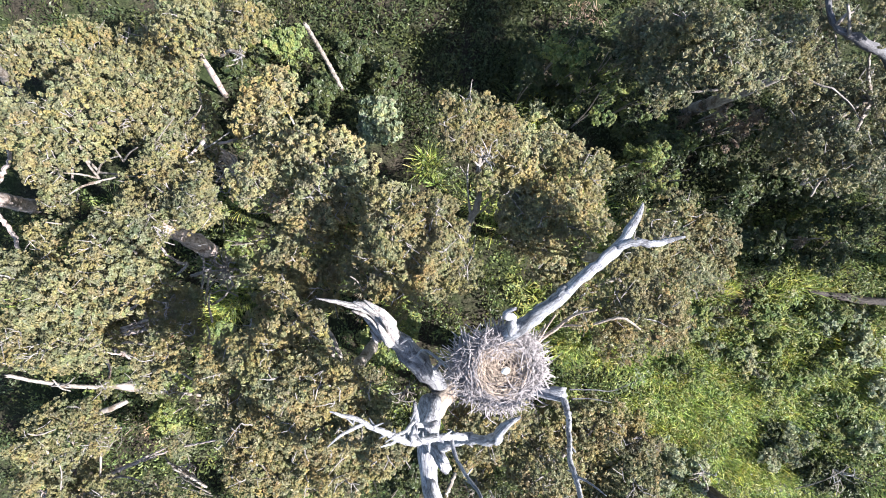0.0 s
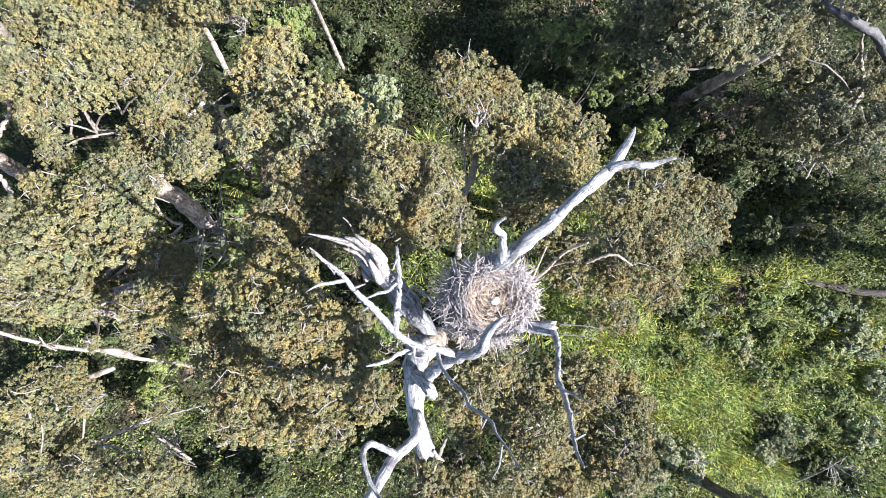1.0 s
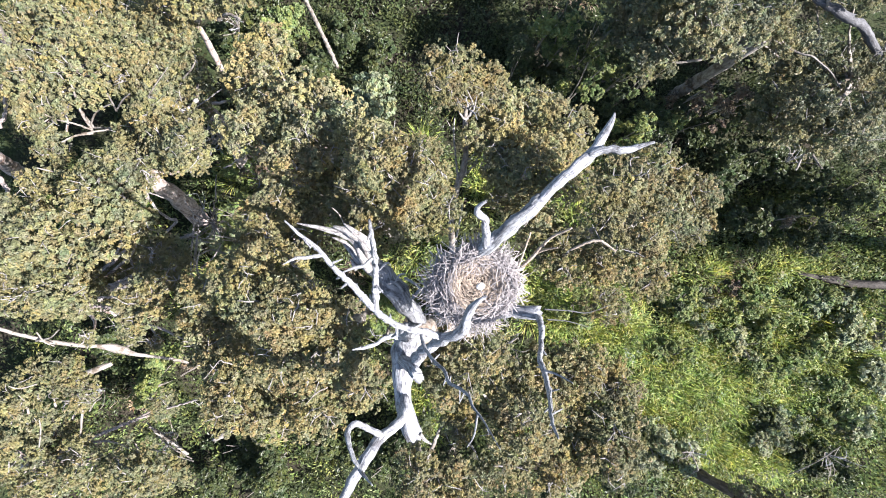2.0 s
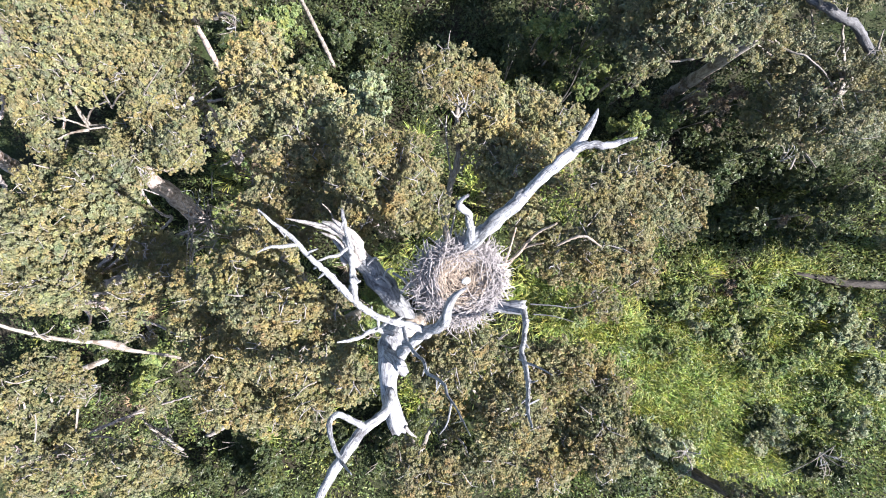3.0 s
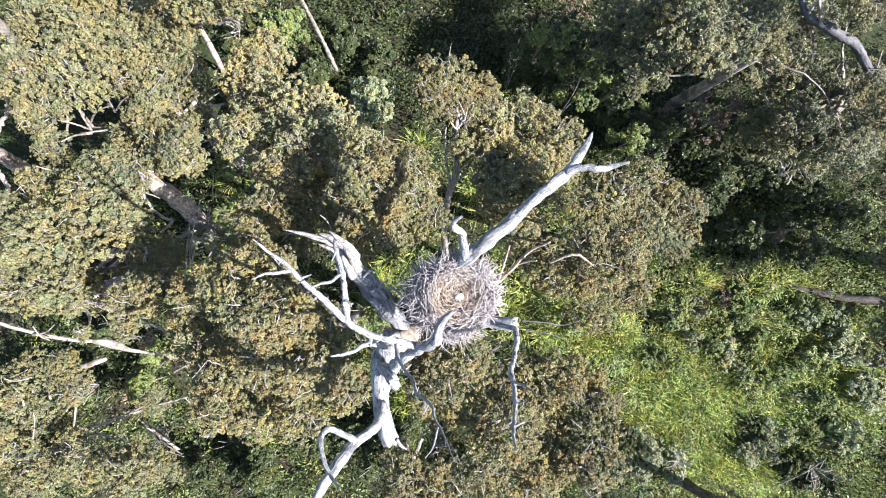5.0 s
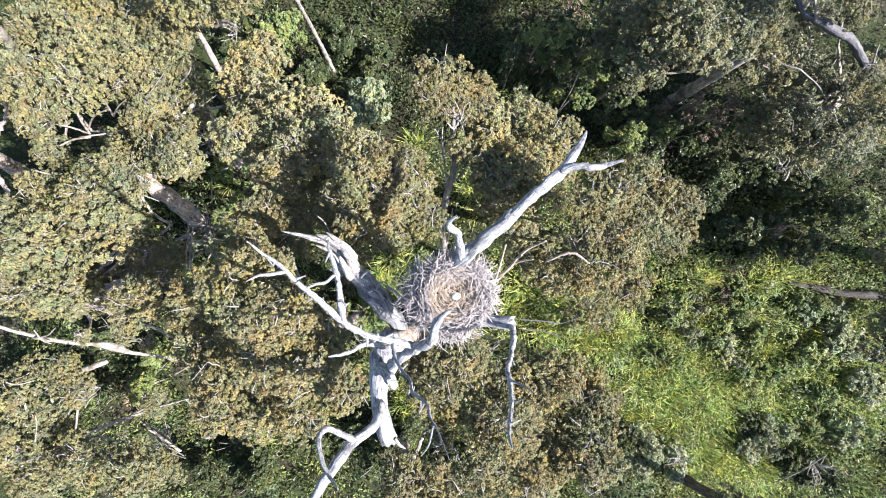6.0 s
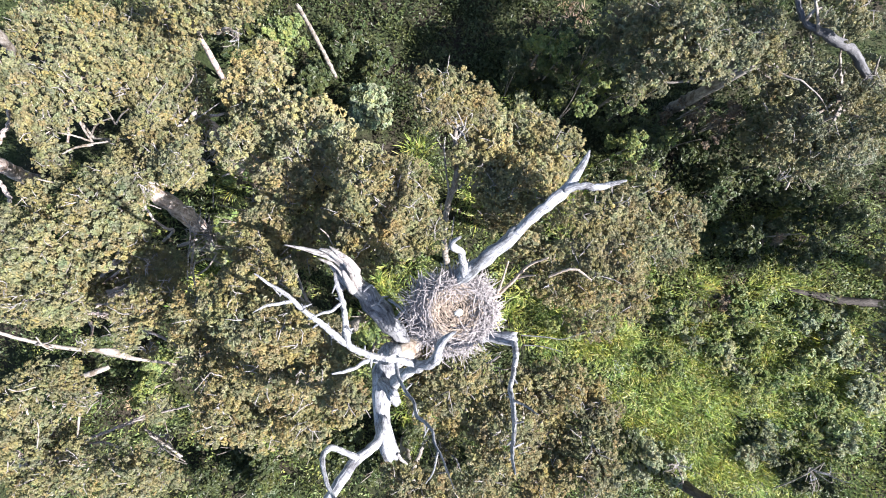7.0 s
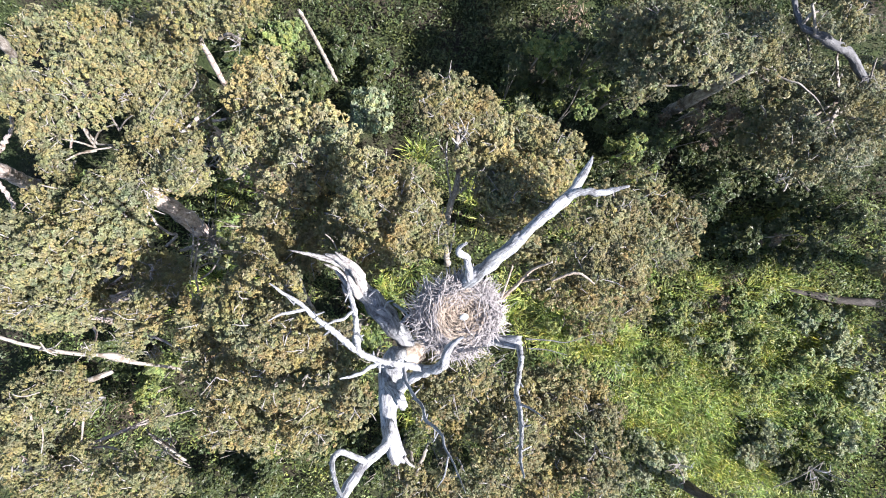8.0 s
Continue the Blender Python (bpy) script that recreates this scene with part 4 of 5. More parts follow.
gum_tree("shade", [(10.45, -10.79, 0.04, 0.222), (10.66, -10.70, 1.14, 0.209), (10.89, -10.56, 2.54, 0.193), (11.05, -10.43, 3.54, 0.161)],
         [(9.71, -9.63, 5.59, 0.99), (10.47, -9.77, 6.06, 1.04), (8.88, -10.09, 6.12, 0.96)])
shrub("pale", -2.07, 5.14, 2.14, 1.21)
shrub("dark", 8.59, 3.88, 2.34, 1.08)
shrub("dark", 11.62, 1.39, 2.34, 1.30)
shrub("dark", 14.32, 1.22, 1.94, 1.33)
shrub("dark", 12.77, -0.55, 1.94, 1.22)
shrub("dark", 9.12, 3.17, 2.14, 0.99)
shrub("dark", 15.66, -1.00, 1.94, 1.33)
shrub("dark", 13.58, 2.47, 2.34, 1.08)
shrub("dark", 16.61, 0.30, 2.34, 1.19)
shrub("pale", 3.72, 4.26, 2.84, 1.05)
shrub("green", -8.81, -0.55, 1.84, 1.12)
shrub("green", -7.92, 2.35, 1.84, 0.89)
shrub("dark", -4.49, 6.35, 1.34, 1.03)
shrub("green", -7.39, 5.13, 1.54, 0.91)
shrub("dark", -1.48, 6.95, 1.54, 0.91)
shrub("green", -11.49, -6.58, 1.84, 1.00)
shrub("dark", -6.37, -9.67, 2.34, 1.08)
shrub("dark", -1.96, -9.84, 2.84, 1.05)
shrub("green", 9.46, 3.34, 2.34, 0.87)
shrub("pale", 17.22, -4.75, 0.94, 1.29)
shrub("green", 16.05, -5.93, 0.94, 1.17)
shrub("green", 17.46, -8.98, 0.94, 1.29)
shrub("dark", 7.50, -10.32, 2.34, 0.98)
shrub("pale", 18.39, -7.10, 0.94, 1.17)
shrub("green", 10.42, -3.81, 0.94, 0.94)
shrub("green", 13.23, -3.81, 0.94, 1.06)
shrub("dark", 16.28, -10.85, 0.94, 1.17)
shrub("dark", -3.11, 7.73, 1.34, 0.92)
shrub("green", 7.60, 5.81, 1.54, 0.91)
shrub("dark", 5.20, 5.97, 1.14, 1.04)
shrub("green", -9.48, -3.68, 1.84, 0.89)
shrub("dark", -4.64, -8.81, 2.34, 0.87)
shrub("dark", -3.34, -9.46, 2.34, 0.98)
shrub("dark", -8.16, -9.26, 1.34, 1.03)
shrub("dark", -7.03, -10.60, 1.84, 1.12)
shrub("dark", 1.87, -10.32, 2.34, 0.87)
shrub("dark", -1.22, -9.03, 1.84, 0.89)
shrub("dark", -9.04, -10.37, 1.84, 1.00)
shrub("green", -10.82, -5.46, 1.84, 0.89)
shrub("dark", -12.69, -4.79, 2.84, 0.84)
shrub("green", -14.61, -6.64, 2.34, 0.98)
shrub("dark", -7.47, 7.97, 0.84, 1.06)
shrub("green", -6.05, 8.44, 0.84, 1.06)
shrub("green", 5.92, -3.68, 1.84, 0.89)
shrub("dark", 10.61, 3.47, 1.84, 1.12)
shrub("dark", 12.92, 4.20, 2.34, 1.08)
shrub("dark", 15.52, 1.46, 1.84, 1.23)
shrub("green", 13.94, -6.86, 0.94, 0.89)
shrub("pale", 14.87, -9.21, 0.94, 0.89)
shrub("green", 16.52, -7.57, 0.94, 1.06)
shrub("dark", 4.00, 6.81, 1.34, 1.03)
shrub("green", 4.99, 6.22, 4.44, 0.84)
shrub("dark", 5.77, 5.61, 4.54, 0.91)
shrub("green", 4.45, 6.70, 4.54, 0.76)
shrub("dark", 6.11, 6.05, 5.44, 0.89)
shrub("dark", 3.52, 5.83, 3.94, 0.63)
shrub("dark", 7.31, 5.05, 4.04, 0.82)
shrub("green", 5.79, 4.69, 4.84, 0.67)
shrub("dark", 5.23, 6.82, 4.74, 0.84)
shrub("pale", -8.26, -0.10, 2.54, 0.51)
shrub("green", -8.00, 0.41, 2.34, 0.48)
shrub("pale", -8.64, -0.68, 2.74, 0.59)
shrub("pale", 13.47, -9.80, 0.94, 0.66)
shrub("green", 12.06, -5.22, 0.94, 0.66)
shrub("pale", 11.24, -4.75, 0.94, 0.56)
shrub("dark", 15.34, -10.39, 0.94, 0.66)
shrub("green", 10.06, -6.04, 0.94, 0.47)
shrub("green", -2.39, -3.58, 2.40, 0.95)
shrub("green", -1.35, -3.31, 2.00, 0.80)
shrub("pale", 8.72, -9.30, 2.00, 1.10)
shrub("pale", 9.62, -9.62, 1.80, 1.05)
shrub("dark", 8.11, -8.91, 2.10, 0.95)
shrub("pale", 14.19, -9.32, 1.20, 0.55)
shrub("green", 10.42, -5.82, 1.10, 0.50)
shrub("pale", 13.05, -5.66, 1.00, 0.80)
shrub("green", 13.94, -4.98, 0.90, 0.70)
shrub("dark", 13.65, -8.79, 0.80, 0.70)
shrub("green", 16.18, -8.75, 0.90, 0.72)
shrub("pale", 17.41, -9.13, 1.10, 1.00)
shrub("green", 18.01, -3.99, 1.20, 0.72)
shrub("green", 16.33, -3.79, 1.00, 0.70)
shrub("green", 15.47, -6.16, 0.90, 0.60)
shrub("pale", 11.41, -3.67, 1.00, 0.60)
shrub("dark", 10.29, -3.80, 0.90, 0.60)
shrub("green", 9.58, -5.69, 0.90, 0.50)
shrub("green", 7.62, 2.88, 4.60, 0.75)
shrub("green", 7.86, 4.59, 4.80, 0.50)
shrub("green", 8.59, 2.15, 4.00, 0.60)
shrub("dark", -0.50, -7.97, 3.00, 0.80)
shrub("green", 6.31, 6.06, 3.80, 0.60)
shrub("green", 5.33, 6.55, 3.40, 0.60)
shrub("dark", -1.28, -8.68, 2.60, 0.70)
shrub("pale", -6.81, -0.73, 6.20, 0.50)
shrub("green", -6.27, 0.68, 5.60, 0.50)
shrub("dead", -5.63, 2.05, 5.20, 0.50)
shrub("dead", -6.12, 1.62, 4.80, 0.40)
shrub("dead", -8.90, -5.30, 3.60, 0.50)
shrub("dead", 11.23, 3.91, 4.00, 0.70)
shrub("dead", 10.28, 4.38, 3.80, 0.60)
shrub("dead", 14.10, -0.46, 3.00, 0.40)
shrub("dead", 12.64, -3.22, 0.90, 0.40)
shrub("dead", -6.10, 2.44, 5.60, 0.35)
dead_wood("fallen_log", "dark", [(15.51, -2.68, 0.3, 0.12), (16.35, -2.87, 0.4, 0.15), (17.47, -3.14, 0.5, 0.17), (18.53, -3.27, 0.65, 0.18), (20.05, -3.39, 0.8, 0.17)])
dead_wood("dead_pole", "grey", [(-3.71, 6.62, 0.44, 0.087), (-3.77, 6.96, 2.74, 0.076), (-3.68, 6.93, 5.14, 0.065), (-3.68, 6.95, 5.54, 0.035)])
dead_wood("leaning_log", "grey", [(-16.57, 6.88, 0.74, 0.142), (-15.61, 6.85, 2.34, 0.173), (-14.59, 6.82, 3.94, 0.157), (-14.21, 6.99, 4.94, 0.129)])
dead_wood("leaning_log", "grey", [(-8.76, -5.29, 2.54, 0.04), (-9.23, -4.84, 3.34, 0.052), (-10.19, -4.48, 3.94, 0.07), (-10.45, -4.32, 4.04, 0.125), (-10.71, -4.14, 4.34, 0.13), (-10.94, -4.06, 4.54, 0.07), (-11.36, -3.92, 4.94, 0.064), (-12.01, -3.63, 5.44, 0.06), (-12.88, -3.06, 6.14, 0.052)])
dead_wood("leaning_log", "grey", [(-10.98, -4.77, 3.94, 0.079), (-11.35, -4.92, 4.14, 0.097), (-11.83, -5.09, 4.14, 0.078), (-12.34, -5.44, 4.34, 0.029)])
dead_wood("dead_branch", "grey", [(-11.67, -5.12, 4.34, 0.046), (-11.36, -5.84, 4.74, 0.041), (-11.31, -6.84, 4.94, 0.026)])
dead_wood("dead_branch", "grey", [(-6.16, -6.58, 5.24, 0.072), (-6.63, -6.88, 5.04, 0.073), (-7.10, -7.14, 4.84, 0.055)])
dead_wood("forked_limb", "pale", [(15.44, 3.65, 4.74, 0.093), (14.71, 4.21, 5.14, 0.100), (14.29, 4.53, 5.34, 0.107), (13.60, 5.15, 5.64, 0.131), (12.98, 5.40, 5.84, 0.138), (12.38, 5.66, 5.94, 0.120), (11.83, 5.88, 6.04, 0.093), (11.53, 6.27, 6.14, 0.076), (11.28, 6.62, 6.34, 0.066)])
dead_wood("dead_branch", "grey", [(12.15, 5.68, 6.04, 0.051), (11.89, 5.96, 6.34, 0.043), (11.66, 6.31, 6.54, 0.033)])
dead_wood("dead_branch", "grey", [(11.70, 5.93, 6.14, 0.051), (11.76, 6.09, 6.34, 0.050), (11.94, 6.17, 6.44, 0.025)])
dead_wood("dead_branch", "grey", [(14.54, 4.25, 5.24, 0.036), (14.35, 4.66, 5.54, 0.032), (14.22, 4.99, 5.84, 0.017)])
dead_wood("dead_branch", "grey", [(10.64, 4.82, 5.84, 0.024), (11.24, 4.31, 6.04, 0.03), (11.53, 4.16, 6.14, 0.028), (11.78, 3.96, 6.14, 0.024), (12.12, 3.63, 6.14, 0.018), (12.46, 3.20, 6.04, 0.01)])
dead_wood("dead_branch", "white", [(11.27, 3.86, 4.94, 0.024), (11.30, 3.70, 5.04, 0.024), (11.38, 3.47, 5.04, 0.013)])
dead_wood("dead_branch", "grey", [(-9.96, 2.78, 5.74, 0.042), (-9.78, 3.11, 6.44, 0.036), (-9.45, 3.66, 7.14, 0.023)])
dead_wood("dead_branch", "grey", [(-9.96, 2.78, 5.74, 0.035), (-8.95, 2.56, 6.34, 0.033), (-9.54, 2.34, 6.74, 0.019)])
dead_wood("dead_branch", "white", [(-9.97, -6.93, 3.74, 0.024), (-9.02, -7.55, 4.14, 0.029), (-8.13, -7.95, 4.34, 0.017)])
dead_wood("dead_branch", "white", [(-9.80, -7.74, 3.94, 0.020), (-8.93, -7.88, 4.14, 0.023), (-8.07, -8.04, 4.34, 0.013)])
dead_wood("dead_branch", "white", [(-11.32, -6.19, 4.54, 0.019), (-10.97, -5.84, 4.74, 0.020), (-10.59, -5.63, 4.94, 0.013)])
dead_wood("dead_branch", "white", [(-11.69, -3.31, 5.94, 0.021), (-11.65, -3.64, 5.74, 0.023), (-11.53, -3.82, 5.54, 0.014)])
dead_wood("dead_branch", "white", [(-10.15, -2.25, 7.14, 0.019), (-9.46, -1.91, 7.54, 0.018), (-9.02, -1.63, 7.74, 0.012)])
dead_wood("dead_branch", "white", [(-9.99, -2.33, 7.14, 0.016), (-9.31, -2.10, 7.44, 0.017), (-8.81, -1.90, 7.64, 0.010)])
dead_wood("dead_branch", "white", [(-8.25, -1.81, 6.74, 0.032), (-7.71, -1.70, 6.94, 0.038), (-7.26, -1.66, 7.04, 0.019)])
dead_wood("dead_branch", "white", [(-11.91, -4.91, 5.74, 0.017), (-12.24, -4.97, 5.94, 0.021), (-12.38, -4.84, 6.14, 0.013)])
dead_wood("dead_branch", "white", [(-9.43, -8.72, 4.94, 0.018), (-9.11, -8.21, 5.14, 0.020), (-8.81, -7.93, 5.34, 0.012)])
dead_wood("dead_branch", "white", [(-12.09, -6.90, 5.54, 0.018), (-11.75, -6.26, 5.84, 0.019), (-11.60, -5.89, 6.04, 0.012)])
dead_wood("dead_branch", "white", [(-6.76, -2.56, 6.54, 0.026), (-6.40, -2.03, 6.94, 0.025), (-6.35, -1.63, 7.14, 0.016)])
dead_wood("dead_branch", "white", [(-9.45, 2.48, 6.44, 0.036), (-9.29, 2.84, 7.04, 0.029), (-8.99, 3.43, 7.74, 0.018)])
dead_wood("dead_branch", "white", [(-9.45, 2.59, 6.54, 0.030), (-8.86, 2.84, 7.04, 0.024), (-8.14, 2.91, 7.44, 0.014)])
dead_wood("dead_branch", "white", [(-9.41, 2.49, 6.54, 0.030), (-9.53, 2.55, 6.94, 0.025), (-9.69, 2.55, 7.34, 0.014)])
dead_wood("dead_branch", "white", [(-9.37, 2.39, 6.54, 0.030), (-9.62, 2.25, 6.84, 0.025), (-9.76, 2.01, 7.14, 0.014)])
dead_wood("dead_branch", "white", [(-8.25, 2.81, 7.14, 0.024), (-8.09, 2.94, 7.54, 0.019), (-7.97, 3.03, 7.84, 0.011)])
dead_wood("dead_branch", "white", [(-8.25, 2.81, 7.14, 0.024), (-7.81, 2.94, 7.54, 0.019), (-7.39, 3.01, 7.84, 0.011)])
dead_wood("dead_branch", "white", [(-7.69, 3.25, 6.74, 0.020), (-7.16, 3.51, 7.14, 0.014), (-6.65, 3.82, 7.44, 0.011)])
dead_wood("dead_branch", "white", [(-7.11, 4.12, 5.94, 0.021), (-6.63, 4.22, 6.34, 0.021), (-6.40, 4.38, 6.54, 0.011)])
dead_wood("dead_branch", "white", [(-7.04, 2.54, 4.34, 0.036), (-6.76, 2.71, 5.14, 0.028), (-6.95, 2.52, 5.54, 0.016)])
dead_wood("dead_branch", "white", [(-7.04, 2.54, 4.34, 0.036), (-6.39, 2.80, 5.14, 0.028), (-6.32, 3.08, 5.54, 0.016)])
dead_wood("dead_branch", "white", [(-8.13, -1.59, 3.84, 0.037), (-7.47, -0.82, 4.84, 0.034), (-6.99, -0.21, 5.54, 0.022)])
dead_wood("dead_branch", "white", [(-7.75, -1.19, 4.34, 0.030), (-7.00, -1.00, 4.84, 0.023), (-6.29, -1.15, 5.34, 0.017)])
dead_wood("dead_branch", "white", [(-10.34, -1.65, 6.74, 0.020), (-9.68, -1.24, 7.14, 0.019), (-9.39, -1.01, 7.34, 0.011)])
dead_wood("dead_branch", "white", [(-7.87, -1.50, 6.34, 0.026), (-8.17, -1.45, 6.74, 0.020), (-8.43, -1.60, 7.04, 0.012)])
dead_wood("dead_branch", "white", [(-8.58, -8.06, 3.74, 0.037), (-9.02, -7.40, 4.14, 0.036), (-9.34, -7.03, 4.34, 0.024)])
dead_wood("dead_branch", "white", [(-12.24, -8.94, 4.34, 0.059), (-12.55, -8.86, 4.74, 0.058), (-12.83, -9.03, 5.04, 0.034)])
dead_wood("dead_branch", "white", [(-12.46, -8.08, 4.74, 0.046), (-12.83, -8.20, 4.94, 0.046), (-13.19, -8.36, 5.14, 0.022)])
dead_wood("dead_branch", "white", [(-3.55, 1.11, 5.54, 0.027), (-3.27, 0.63, 5.84, 0.027), (-2.92, 0.45, 5.94, 0.013)])
dead_wood("dead_branch", "white", [(-3.19, -3.17, 8.74, 0.017), (-2.68, -3.18, 9.04, 0.016), (-2.23, -3.04, 9.24, 0.009)])
dead_wood("dead_branch", "white", [(1.38, -4.15, 8.14, 0.018), (1.55, -4.51, 8.34, 0.017), (1.65, -4.83, 8.44, 0.010)])
dead_wood("dead_branch", "white", [(12.83, 1.17, 3.84, 0.037), (12.82, 1.68, 4.34, 0.036), (12.96, 1.05, 4.74, 0.023)])
dead_wood("dead_branch", "white", [(14.85, -11.32, 0.34, 0.027), (14.61, -9.88, 2.14, 0.022), (14.90, -8.91, 2.94, 0.015)])
dead_wood("dead_branch", "white", [(-6.54, 6.40, 4.84, 0.057), (-6.07, 6.37, 5.24, 0.056), (-5.54, 6.07, 5.54, 0.033)])
dead_wood("dead_branch", "white", [(-7.56, 6.65, 4.34, 0.024), (-7.39, 6.82, 4.74, 0.023), (-7.05, 7.02, 5.04, 0.013)])
dead_wood("dead_branch", "white", [(-6.99, 2.73, 3.94, 0.039), (-6.77, 2.95, 4.94, 0.033), (-6.60, 3.22, 5.54, 0.018)])
dead_wood("dead_branch", "white", [(-7.57, 1.71, 4.14, 0.039), (-6.92, 2.12, 4.94, 0.029), (-6.99, 2.30, 5.34, 0.018)])
dead_wood("dead_branch", "white", [(-7.89, -1.59, 3.84, 0.040), (-7.23, -1.29, 4.34, 0.031), (-6.62, -0.82, 4.94, 0.018)])
dead_wood("dead_branch", "white", [(-7.93, -2.19, 3.84, 0.040), (-7.75, -1.48, 4.34, 0.034), (-7.43, -1.00, 4.74, 0.019)])
dead_wood("dead_branch", "white", [(-10.01, 1.21, 6.94, 0.022), (-10.15, 1.25, 7.14, 0.019), (-10.28, 1.29, 7.34, 0.012)])
dead_wood("dead_branch", "white", [(-7.79, 2.16, 6.94, 0.022), (-7.38, 2.34, 7.14, 0.019), (-6.99, 2.59, 7.34, 0.012)])
dead_wood("dead_branch", "white", [(-12.51, -5.85, 4.14, 0.031), (-11.79, -5.38, 4.54, 0.030), (-11.15, -5.01, 4.74, 0.019)])
dead_wood("dead_branch", "white", [(-12.09, -3.64, 5.54, 0.025), (-11.38, -3.50, 5.84, 0.021), (-10.86, -3.23, 6.14, 0.013)])
dead_wood("dead_branch", "white", [(-1.31, -3.17, 9.94, 0.014), (-1.53, -3.36, 10.14, 0.014), (-1.77, -3.45, 10.24, 0.008)])
dead_wood("dead_branch", "white", [(-2.03, -4.01, 9.94, 0.014), (-2.21, -4.06, 10.14, 0.014), (-2.41, -4.26, 10.24, 0.008)])
dead_wood("dead_branch", "white", [(-0.69, -0.44, 8.14, 0.019), (-0.78, -0.87, 8.54, 0.017), (-0.92, -0.60, 8.74, 0.011)])
dead_wood("dead_branch", "white", [(-1.65, -0.63, 9.54, 0.016), (-1.72, -0.40, 9.74, 0.015), (-1.82, -0.27, 9.94, 0.010)])
dead_wood("dead_branch", "grey", [(-8.74, -8.16, 3.54, 0.050), (-9.18, -7.57, 3.74, 0.060), (-9.74, -6.99, 3.94, 0.039)])

def dead_bush(x, y, z, r, count, lean=0.0):
    """A tangle of bare forked twigs that spreads from one root."""
    rng = np.random.default_rng(len(scene.objects))
    bush = thing("dead_bush", (x, y, z - r), "tangle of bare grey dead twigs among the crowns", "dead wood", "tangles of dead twigs")
    root = Vector((x, y, z - r))
    for k in range(count):
        a, far = rng.uniform(0, 6.28), r * rng.uniform(0.5, 1.15)
        end = Vector((x + lean + far * math.cos(a), y + far * math.sin(a), z + r * rng.uniform(-0.35, 0.4)))
        mid = root.lerp(end, 0.5) + Vector((*rng.normal(0, 0.14 * r, 2), rng.uniform(0, 0.3) * r))
        bend = mid.lerp(end, 0.55) + Vector((*rng.normal(0, 0.12 * r, 2), 0.05))
        thick = rng.uniform(0.011, 0.024)
        twig = part("twig", limb_mesh([(*root, thick), (*mid, thick * 0.8), (*bend, thick * 0.55), (*end, 0.004)], 5, "tip", 0.05, k, 0.4), GREY_WOOD if k % 3 else BLEACHED, bush)
        fork = mid + Vector((*rng.normal(0, 0.3 * r, 2), rng.uniform(0, 0.3) * r))
        part("fork", limb_mesh([(*mid, thick * 0.6), (*mid.lerp(fork, 0.6), thick * 0.45), (*fork, 0.004)], 4, "tip", 0.05, k, 0.4), GREY_WOOD, twig)
    return bush


dead_bush(-6.14, -0.22, 6.90, 0.70, 26)
dead_bush(-6.07, 2.51, 6.00, 0.60, 16)
dead_bush(-6.69, 7.06, 3.60, 0.60, 10)
dead_bush(-3.01, 0.59, 7.60, 0.50, 13)
dead_bush(-9.88, -1.61, 7.20, 0.40, 8)
dead_bush(-8.02, -1.53, 7.30, 0.45, 9)
dead_bush(-7.39, -1.15, 6.60, 0.45, 9)
dead_bush(1.81, -3.66, 8.90, 0.60, 12)
dead_bush(-0.94, -3.19, 9.20, 0.50, 9)
dead_bush(-2.21, -2.72, 9.30, 0.40, 8)
dead_bush(13.31, 1.63, 3.60, 0.80, 8)
dead_bush(15.74, -9.96, 2.20, 0.90, 9)
dead_bush(10.05, -9.53, 2.60, 0.90, 8)
dead_bush(-9.60, -7.62, 3.60, 0.70, 10)
dead_bush(-11.21, -5.69, 4.60, 0.60, 9)
dead_bush(-13.09, -6.71, 4.40, 0.60, 8)
dead_bush(3.87, -1.79, 6.80, 0.50, 7)
dead_bush(1.24, 2.36, 8.20, 0.40, 8)
dead_bush(-7.24, 3.05, 7.20, 0.45, 8)
dead_bush(-0.77, -0.51, 9.90, 0.40, 8)
dead_bush(0.82, -6.39, 7.60, 0.50, 7)

# ---- grass ----
def tussocks(name, spots, label, blade=None):
    """Clumps of long arching blades."""
    rng = np.random.default_rng(len(scene.objects))
    verts, tris, base = [], [], 0
    for x, y, size, count in spots:
        n = int(count)
        a = rng.uniform(0, 6.28, n)
        lean = rng.uniform(0.25, 1.0, n)
        length = size * rng.uniform(0.6, 1.15, n)
        half = 0.5 * 0.03 * rng.uniform(0.6, 1.3, n)
        out = np.stack([np.cos(a), np.sin(a), np.zeros(n)], 1)
        across = np.stack([-np.sin(a), np.cos(a), np.zeros(n)], 1)
        root = np.array([x, y, -0.1]) + out * rng.uniform(0, 0.45, n)[:, None] * size
        rings = []
        for t in (0.0, 0.4, 0.75):
            mid = root + out * (length * lean * t)[:, None] + np.array([0, 0, 1.0]) * (length * (1.35 * t - 1.25 * lean * t * t))[:, None]
            rings += [mid - across * half[:, None] * (1 - 0.5 * t), mid + across * half[:, None] * (1 - 0.5 * t)]
        rings.append(root + out * (length * lean)[:, None] + np.array([0, 0, 1.0]) * (length * (1.35 - 1.25 * lean))[:, None])
        verts.append(np.stack(rings, 1).reshape(-1, 3))
        k = base + np.arange(n)[:, None] * 7
        for f in ((0, 1, 3), (0, 3, 2), (2, 3, 5), (2, 5, 4), (4, 5, 6)):
            tris.append(k + np.array(f))
        base += n * 7
    ob = part(name, triangles(name, np.concatenate(verts), np.concatenate(tris)), blade or BLADES, None, kind="stuff")
    return tagged(ob, label, "grass")


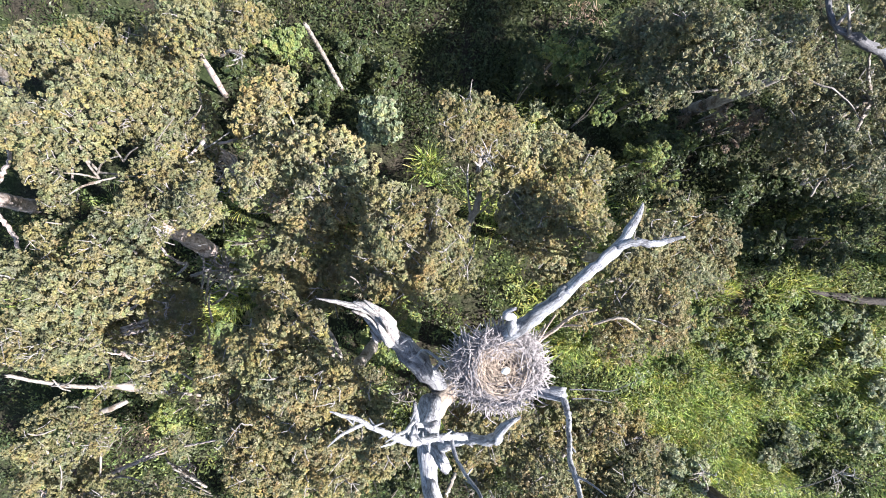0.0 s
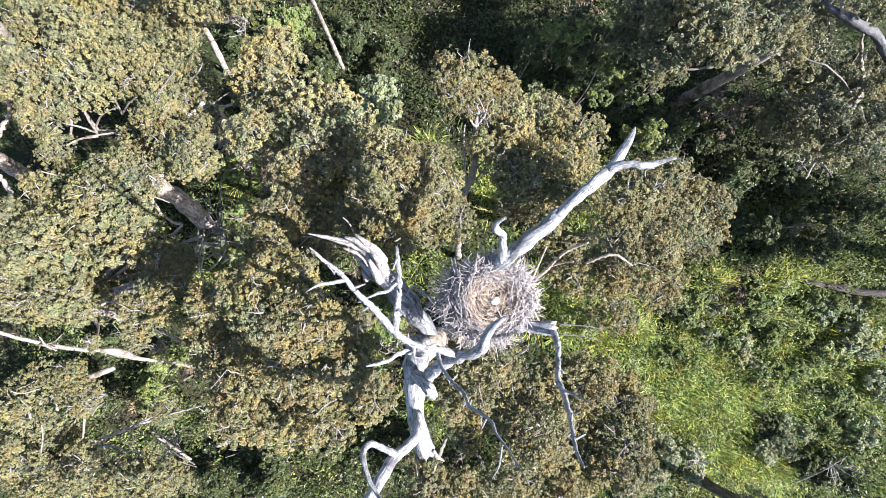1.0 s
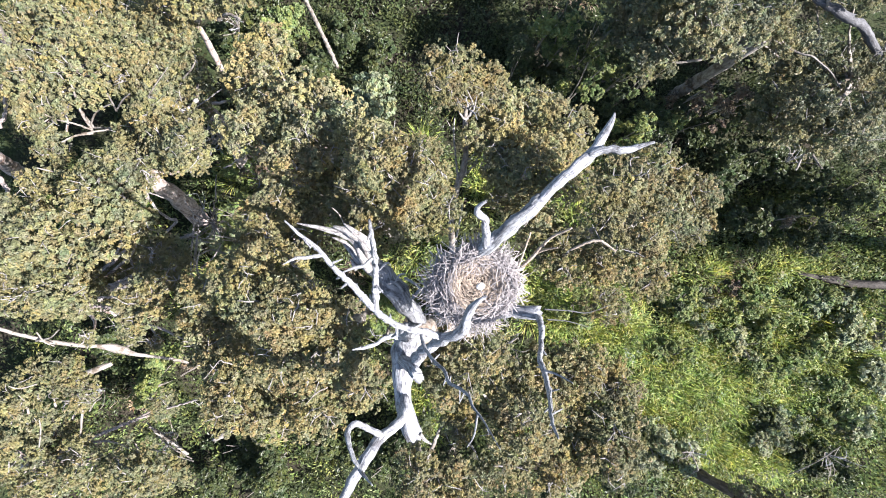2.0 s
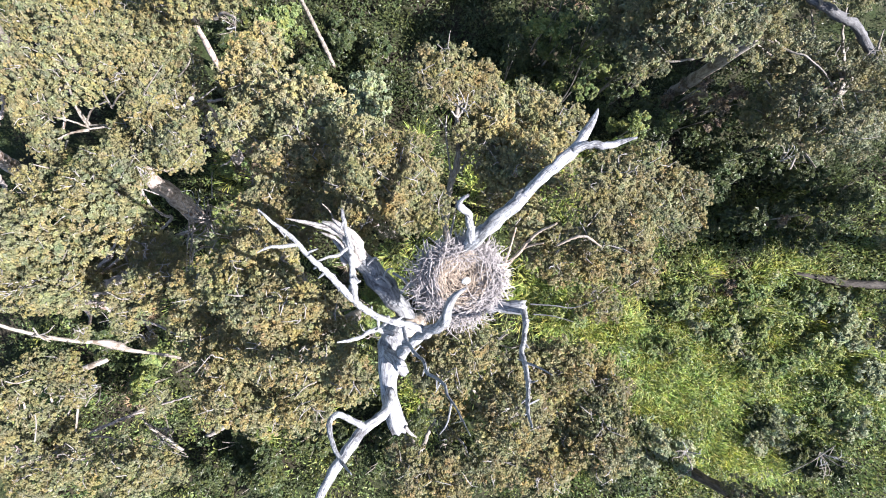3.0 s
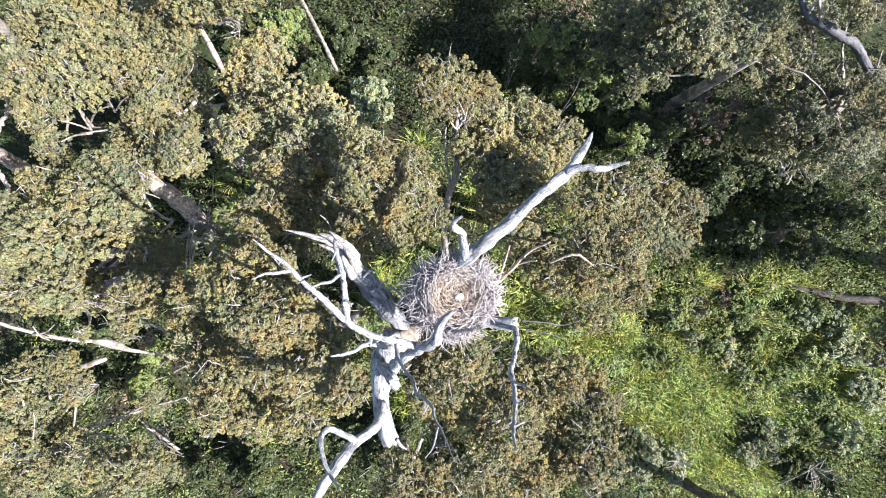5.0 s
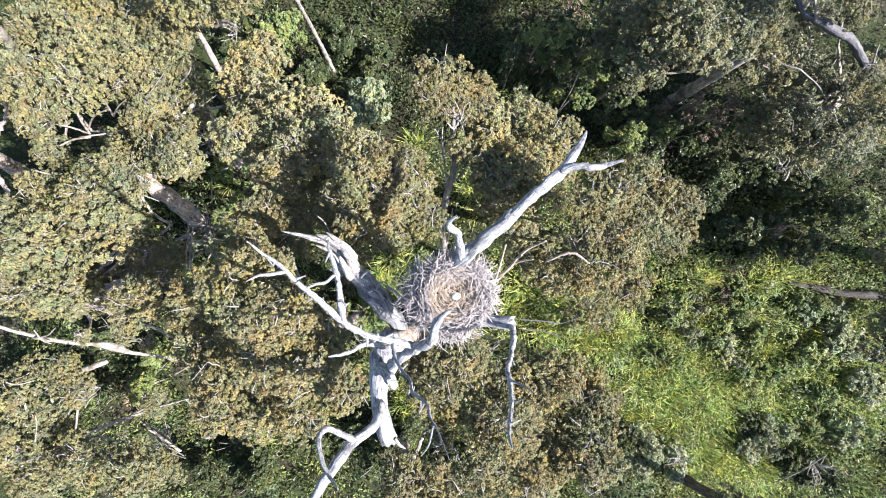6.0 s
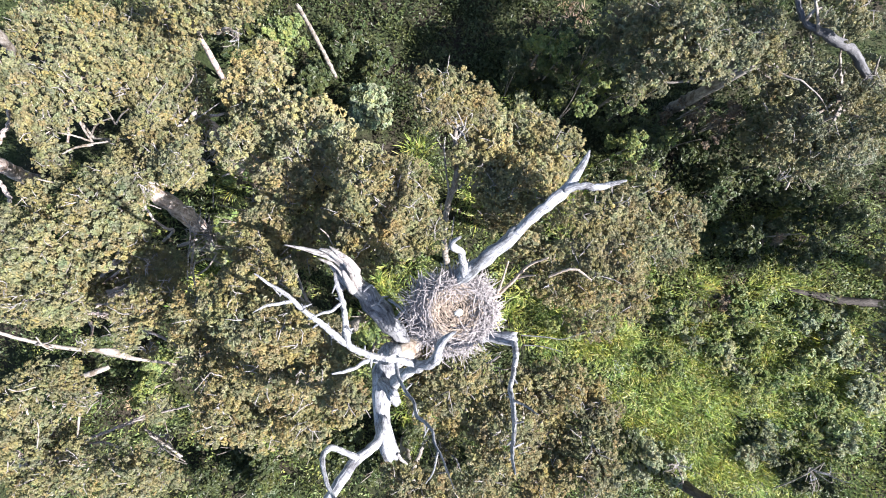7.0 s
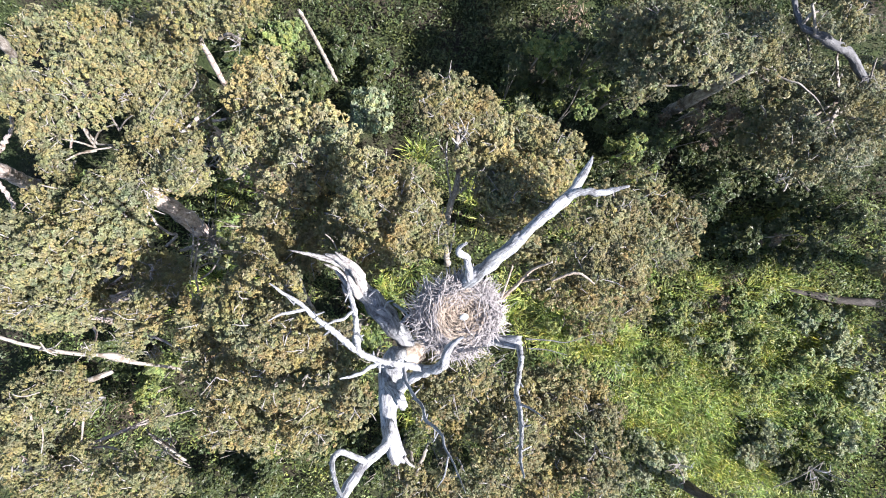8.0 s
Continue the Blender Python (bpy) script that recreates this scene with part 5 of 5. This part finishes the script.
def scatter(cx, cy, rx, ry, n, size, blades, rng):
    spots = []
    while len(spots) < n:
        a, r = rng.uniform(0, 6.28), math.sqrt(rng.uniform(0, 1))
        x, y = cx + rx * r * math.cos(a), cy + ry * r * math.sin(a)
        for _ in range(int(rng.integers(3, 12))):
            spots.append((x + rng.normal(0, 0.4), y + rng.normal(0, 0.4), size * rng.uniform(0.55, 1.25), blades))
    return spots


grass_rng = np.random.default_rng(8)
CLEARING = [(12.06, -2.3, 1.0), (10.01, -7.59, 1.1), (9.53, -8.32, 1.0), (10.74, -8.68, 1.0), (11.7, -8.08, 1.1), (11.1, -7.23, 1.0), (12.66, -7.23, 1.1), (13.14, -8.2, 1.1), (13.86, -7.23, 1.0), (12.9, -8.92, 1.0), (17.95, -6.15, 1.2), (18.67, -5.79, 1.1), (17.47, -6.99, 1.0), (16.51, -7.71, 1.0), (15.43, -6.99, 0.9), (14.59, -8.2, 1.0), (11.94, -9.64, 1.0), (11.22, -10.6, 0.9), (12.66, -10.84, 1.0), (13.38, -9.88, 1.0), (16.03, -9.64, 0.9), (15.43, -2.42, 1.0), (16.27, -2.78, 0.8), (8.57, -4.83, 1.0), (7.85, -5.07, 0.9), (10.5, -4.83, 0.8), (11.46, -6.27, 0.9), (16.51, -5.79, 1.0), (18.43, -7.71, 0.9), (10.5, -9.64, 0.9), (12.18, -4.59, 0.8), (13.38, -4.59, 0.7), (16.75, -4.83, 1.0), (17.35, -5.31, 1.0), (18.43, -4.83, 1.0), (19.04, -6.39, 1.1), (19.28, -7.23, 1.0), (18.07, -6.99, 1.0), (17.23, -6.27, 1.0), (16.03, -5.07, 0.9), (15.07, -5.79, 1.0), (14.47, -6.27, 1.0), (15.43, -8.20, 1.0), (16.99, -10.36, 0.9), (14.83, -10.84, 1.0), (13.98, -10.48, 1.0), (10.26, -6.75, 1.0), (9.29, -7.23, 1.0), (11.70, -5.79, 0.9)]
tussocks("grass", scatter(13.6, -7.2, 5.8, 4.6, 520, 0.8, 34, grass_rng), "bright yellow-green tussocks of long grass in the clearing")
tall = [(x + grass_rng.normal(0, 0.28), y + grass_rng.normal(0, 0.28), size * grass_rng.uniform(0.55, 1.05), 46) for x, y, size in CLEARING for _ in range(7)]
tussocks("grass", tall, "tall bright yellow tussocks standing out of the clearing")
tussocks("grass", scatter(6.0, -3.6, 2.6, 1.7, 210, 0.8, 34, grass_rng), "bright yellow-green tussocks of long grass under the nest")
tussocks("grass", scatter(5.4, 1.4, 2.0, 1.8, 30, 0.95, 50, grass_rng), "long grass between gum trees")
tussocks("grass", scatter(0, -2.5, 18, 8, 300, 0.8, 40, grass_rng), "scattered tussocks of grass on the forest floor")

tussocks("dead_grass", scatter(12.6, -3.0, 0.5, 0.35, 9, 0.8, 60, grass_rng), "collapsed tuft of dead brown grass", DRY_BLADES)
tussocks("dead_grass", scatter(0, 0, 17, 11, 60, 0.6, 40, grass_rng), "dry brown grass tufts scattered on the forest floor", DRY_BLADES)


# ---- undergrowth ----
def undergrowth(name, tone, count, spread, label, west, east, south, north):
    """Low leafy plants and seedlings scattered over the forest floor."""
    rng = np.random.default_rng(len(scene.objects))
    spot = np.stack([rng.uniform(west, east, count), rng.uniform(south, north, count), np.abs(rng.normal(0.1, 0.3, count))], 1)
    who = np.repeat(np.arange(count), 26)
    away = rng.normal(0, 1, (len(who), 3)) * np.array([spread, spread, spread * 0.5])
    centres = spot[who] + away
    centres[:, 2] = np.maximum(centres[:, 2], 0.12)
    up = np.array([[0, 0, 1.0]])
    verts, tris = leaf_cloud(centres, (up * 0.6 + rng.normal(0, 0.7, (count, 3)))[who], 0.17, 0.07, rng)
    ob = part(name, triangles(name, verts, tris), LEAVES[tone], None, kind="stuff")
    return tagged(ob, label, "undergrowth")


undergrowth("undergrowth", "green", 2300, 0.24, "low green leafy undergrowth in the grassy clearing", 5, 21, -13, 1)
undergrowth("undergrowth", "green", 900, 0.2, "low green leafy undergrowth between the gum trees", -18, 5, -12, 3)
undergrowth("undergrowth", "dark", 2100, 0.22, "low dark green undergrowth on the forest floor, shade in its leaf colour", -20, 7, -13, 12)
undergrowth("undergrowth", "dark", 900, 0.22, "low dark green undergrowth beside the clearing, shade in its leaf colour", 7, 21, -2, 12)
# Put here to darken ground that should lie in shade.
undergrowth("undergrowth", "dark", 500, 0.3, "tall undergrowth under the gum trees, shade in its dark leaf colour", -7, 6, 4.5, 12)
undergrowth("undergrowth", "pale", 380, 0.2, "low pale silvery undergrowth in the grassy clearing", 7, 21, -13, 3)
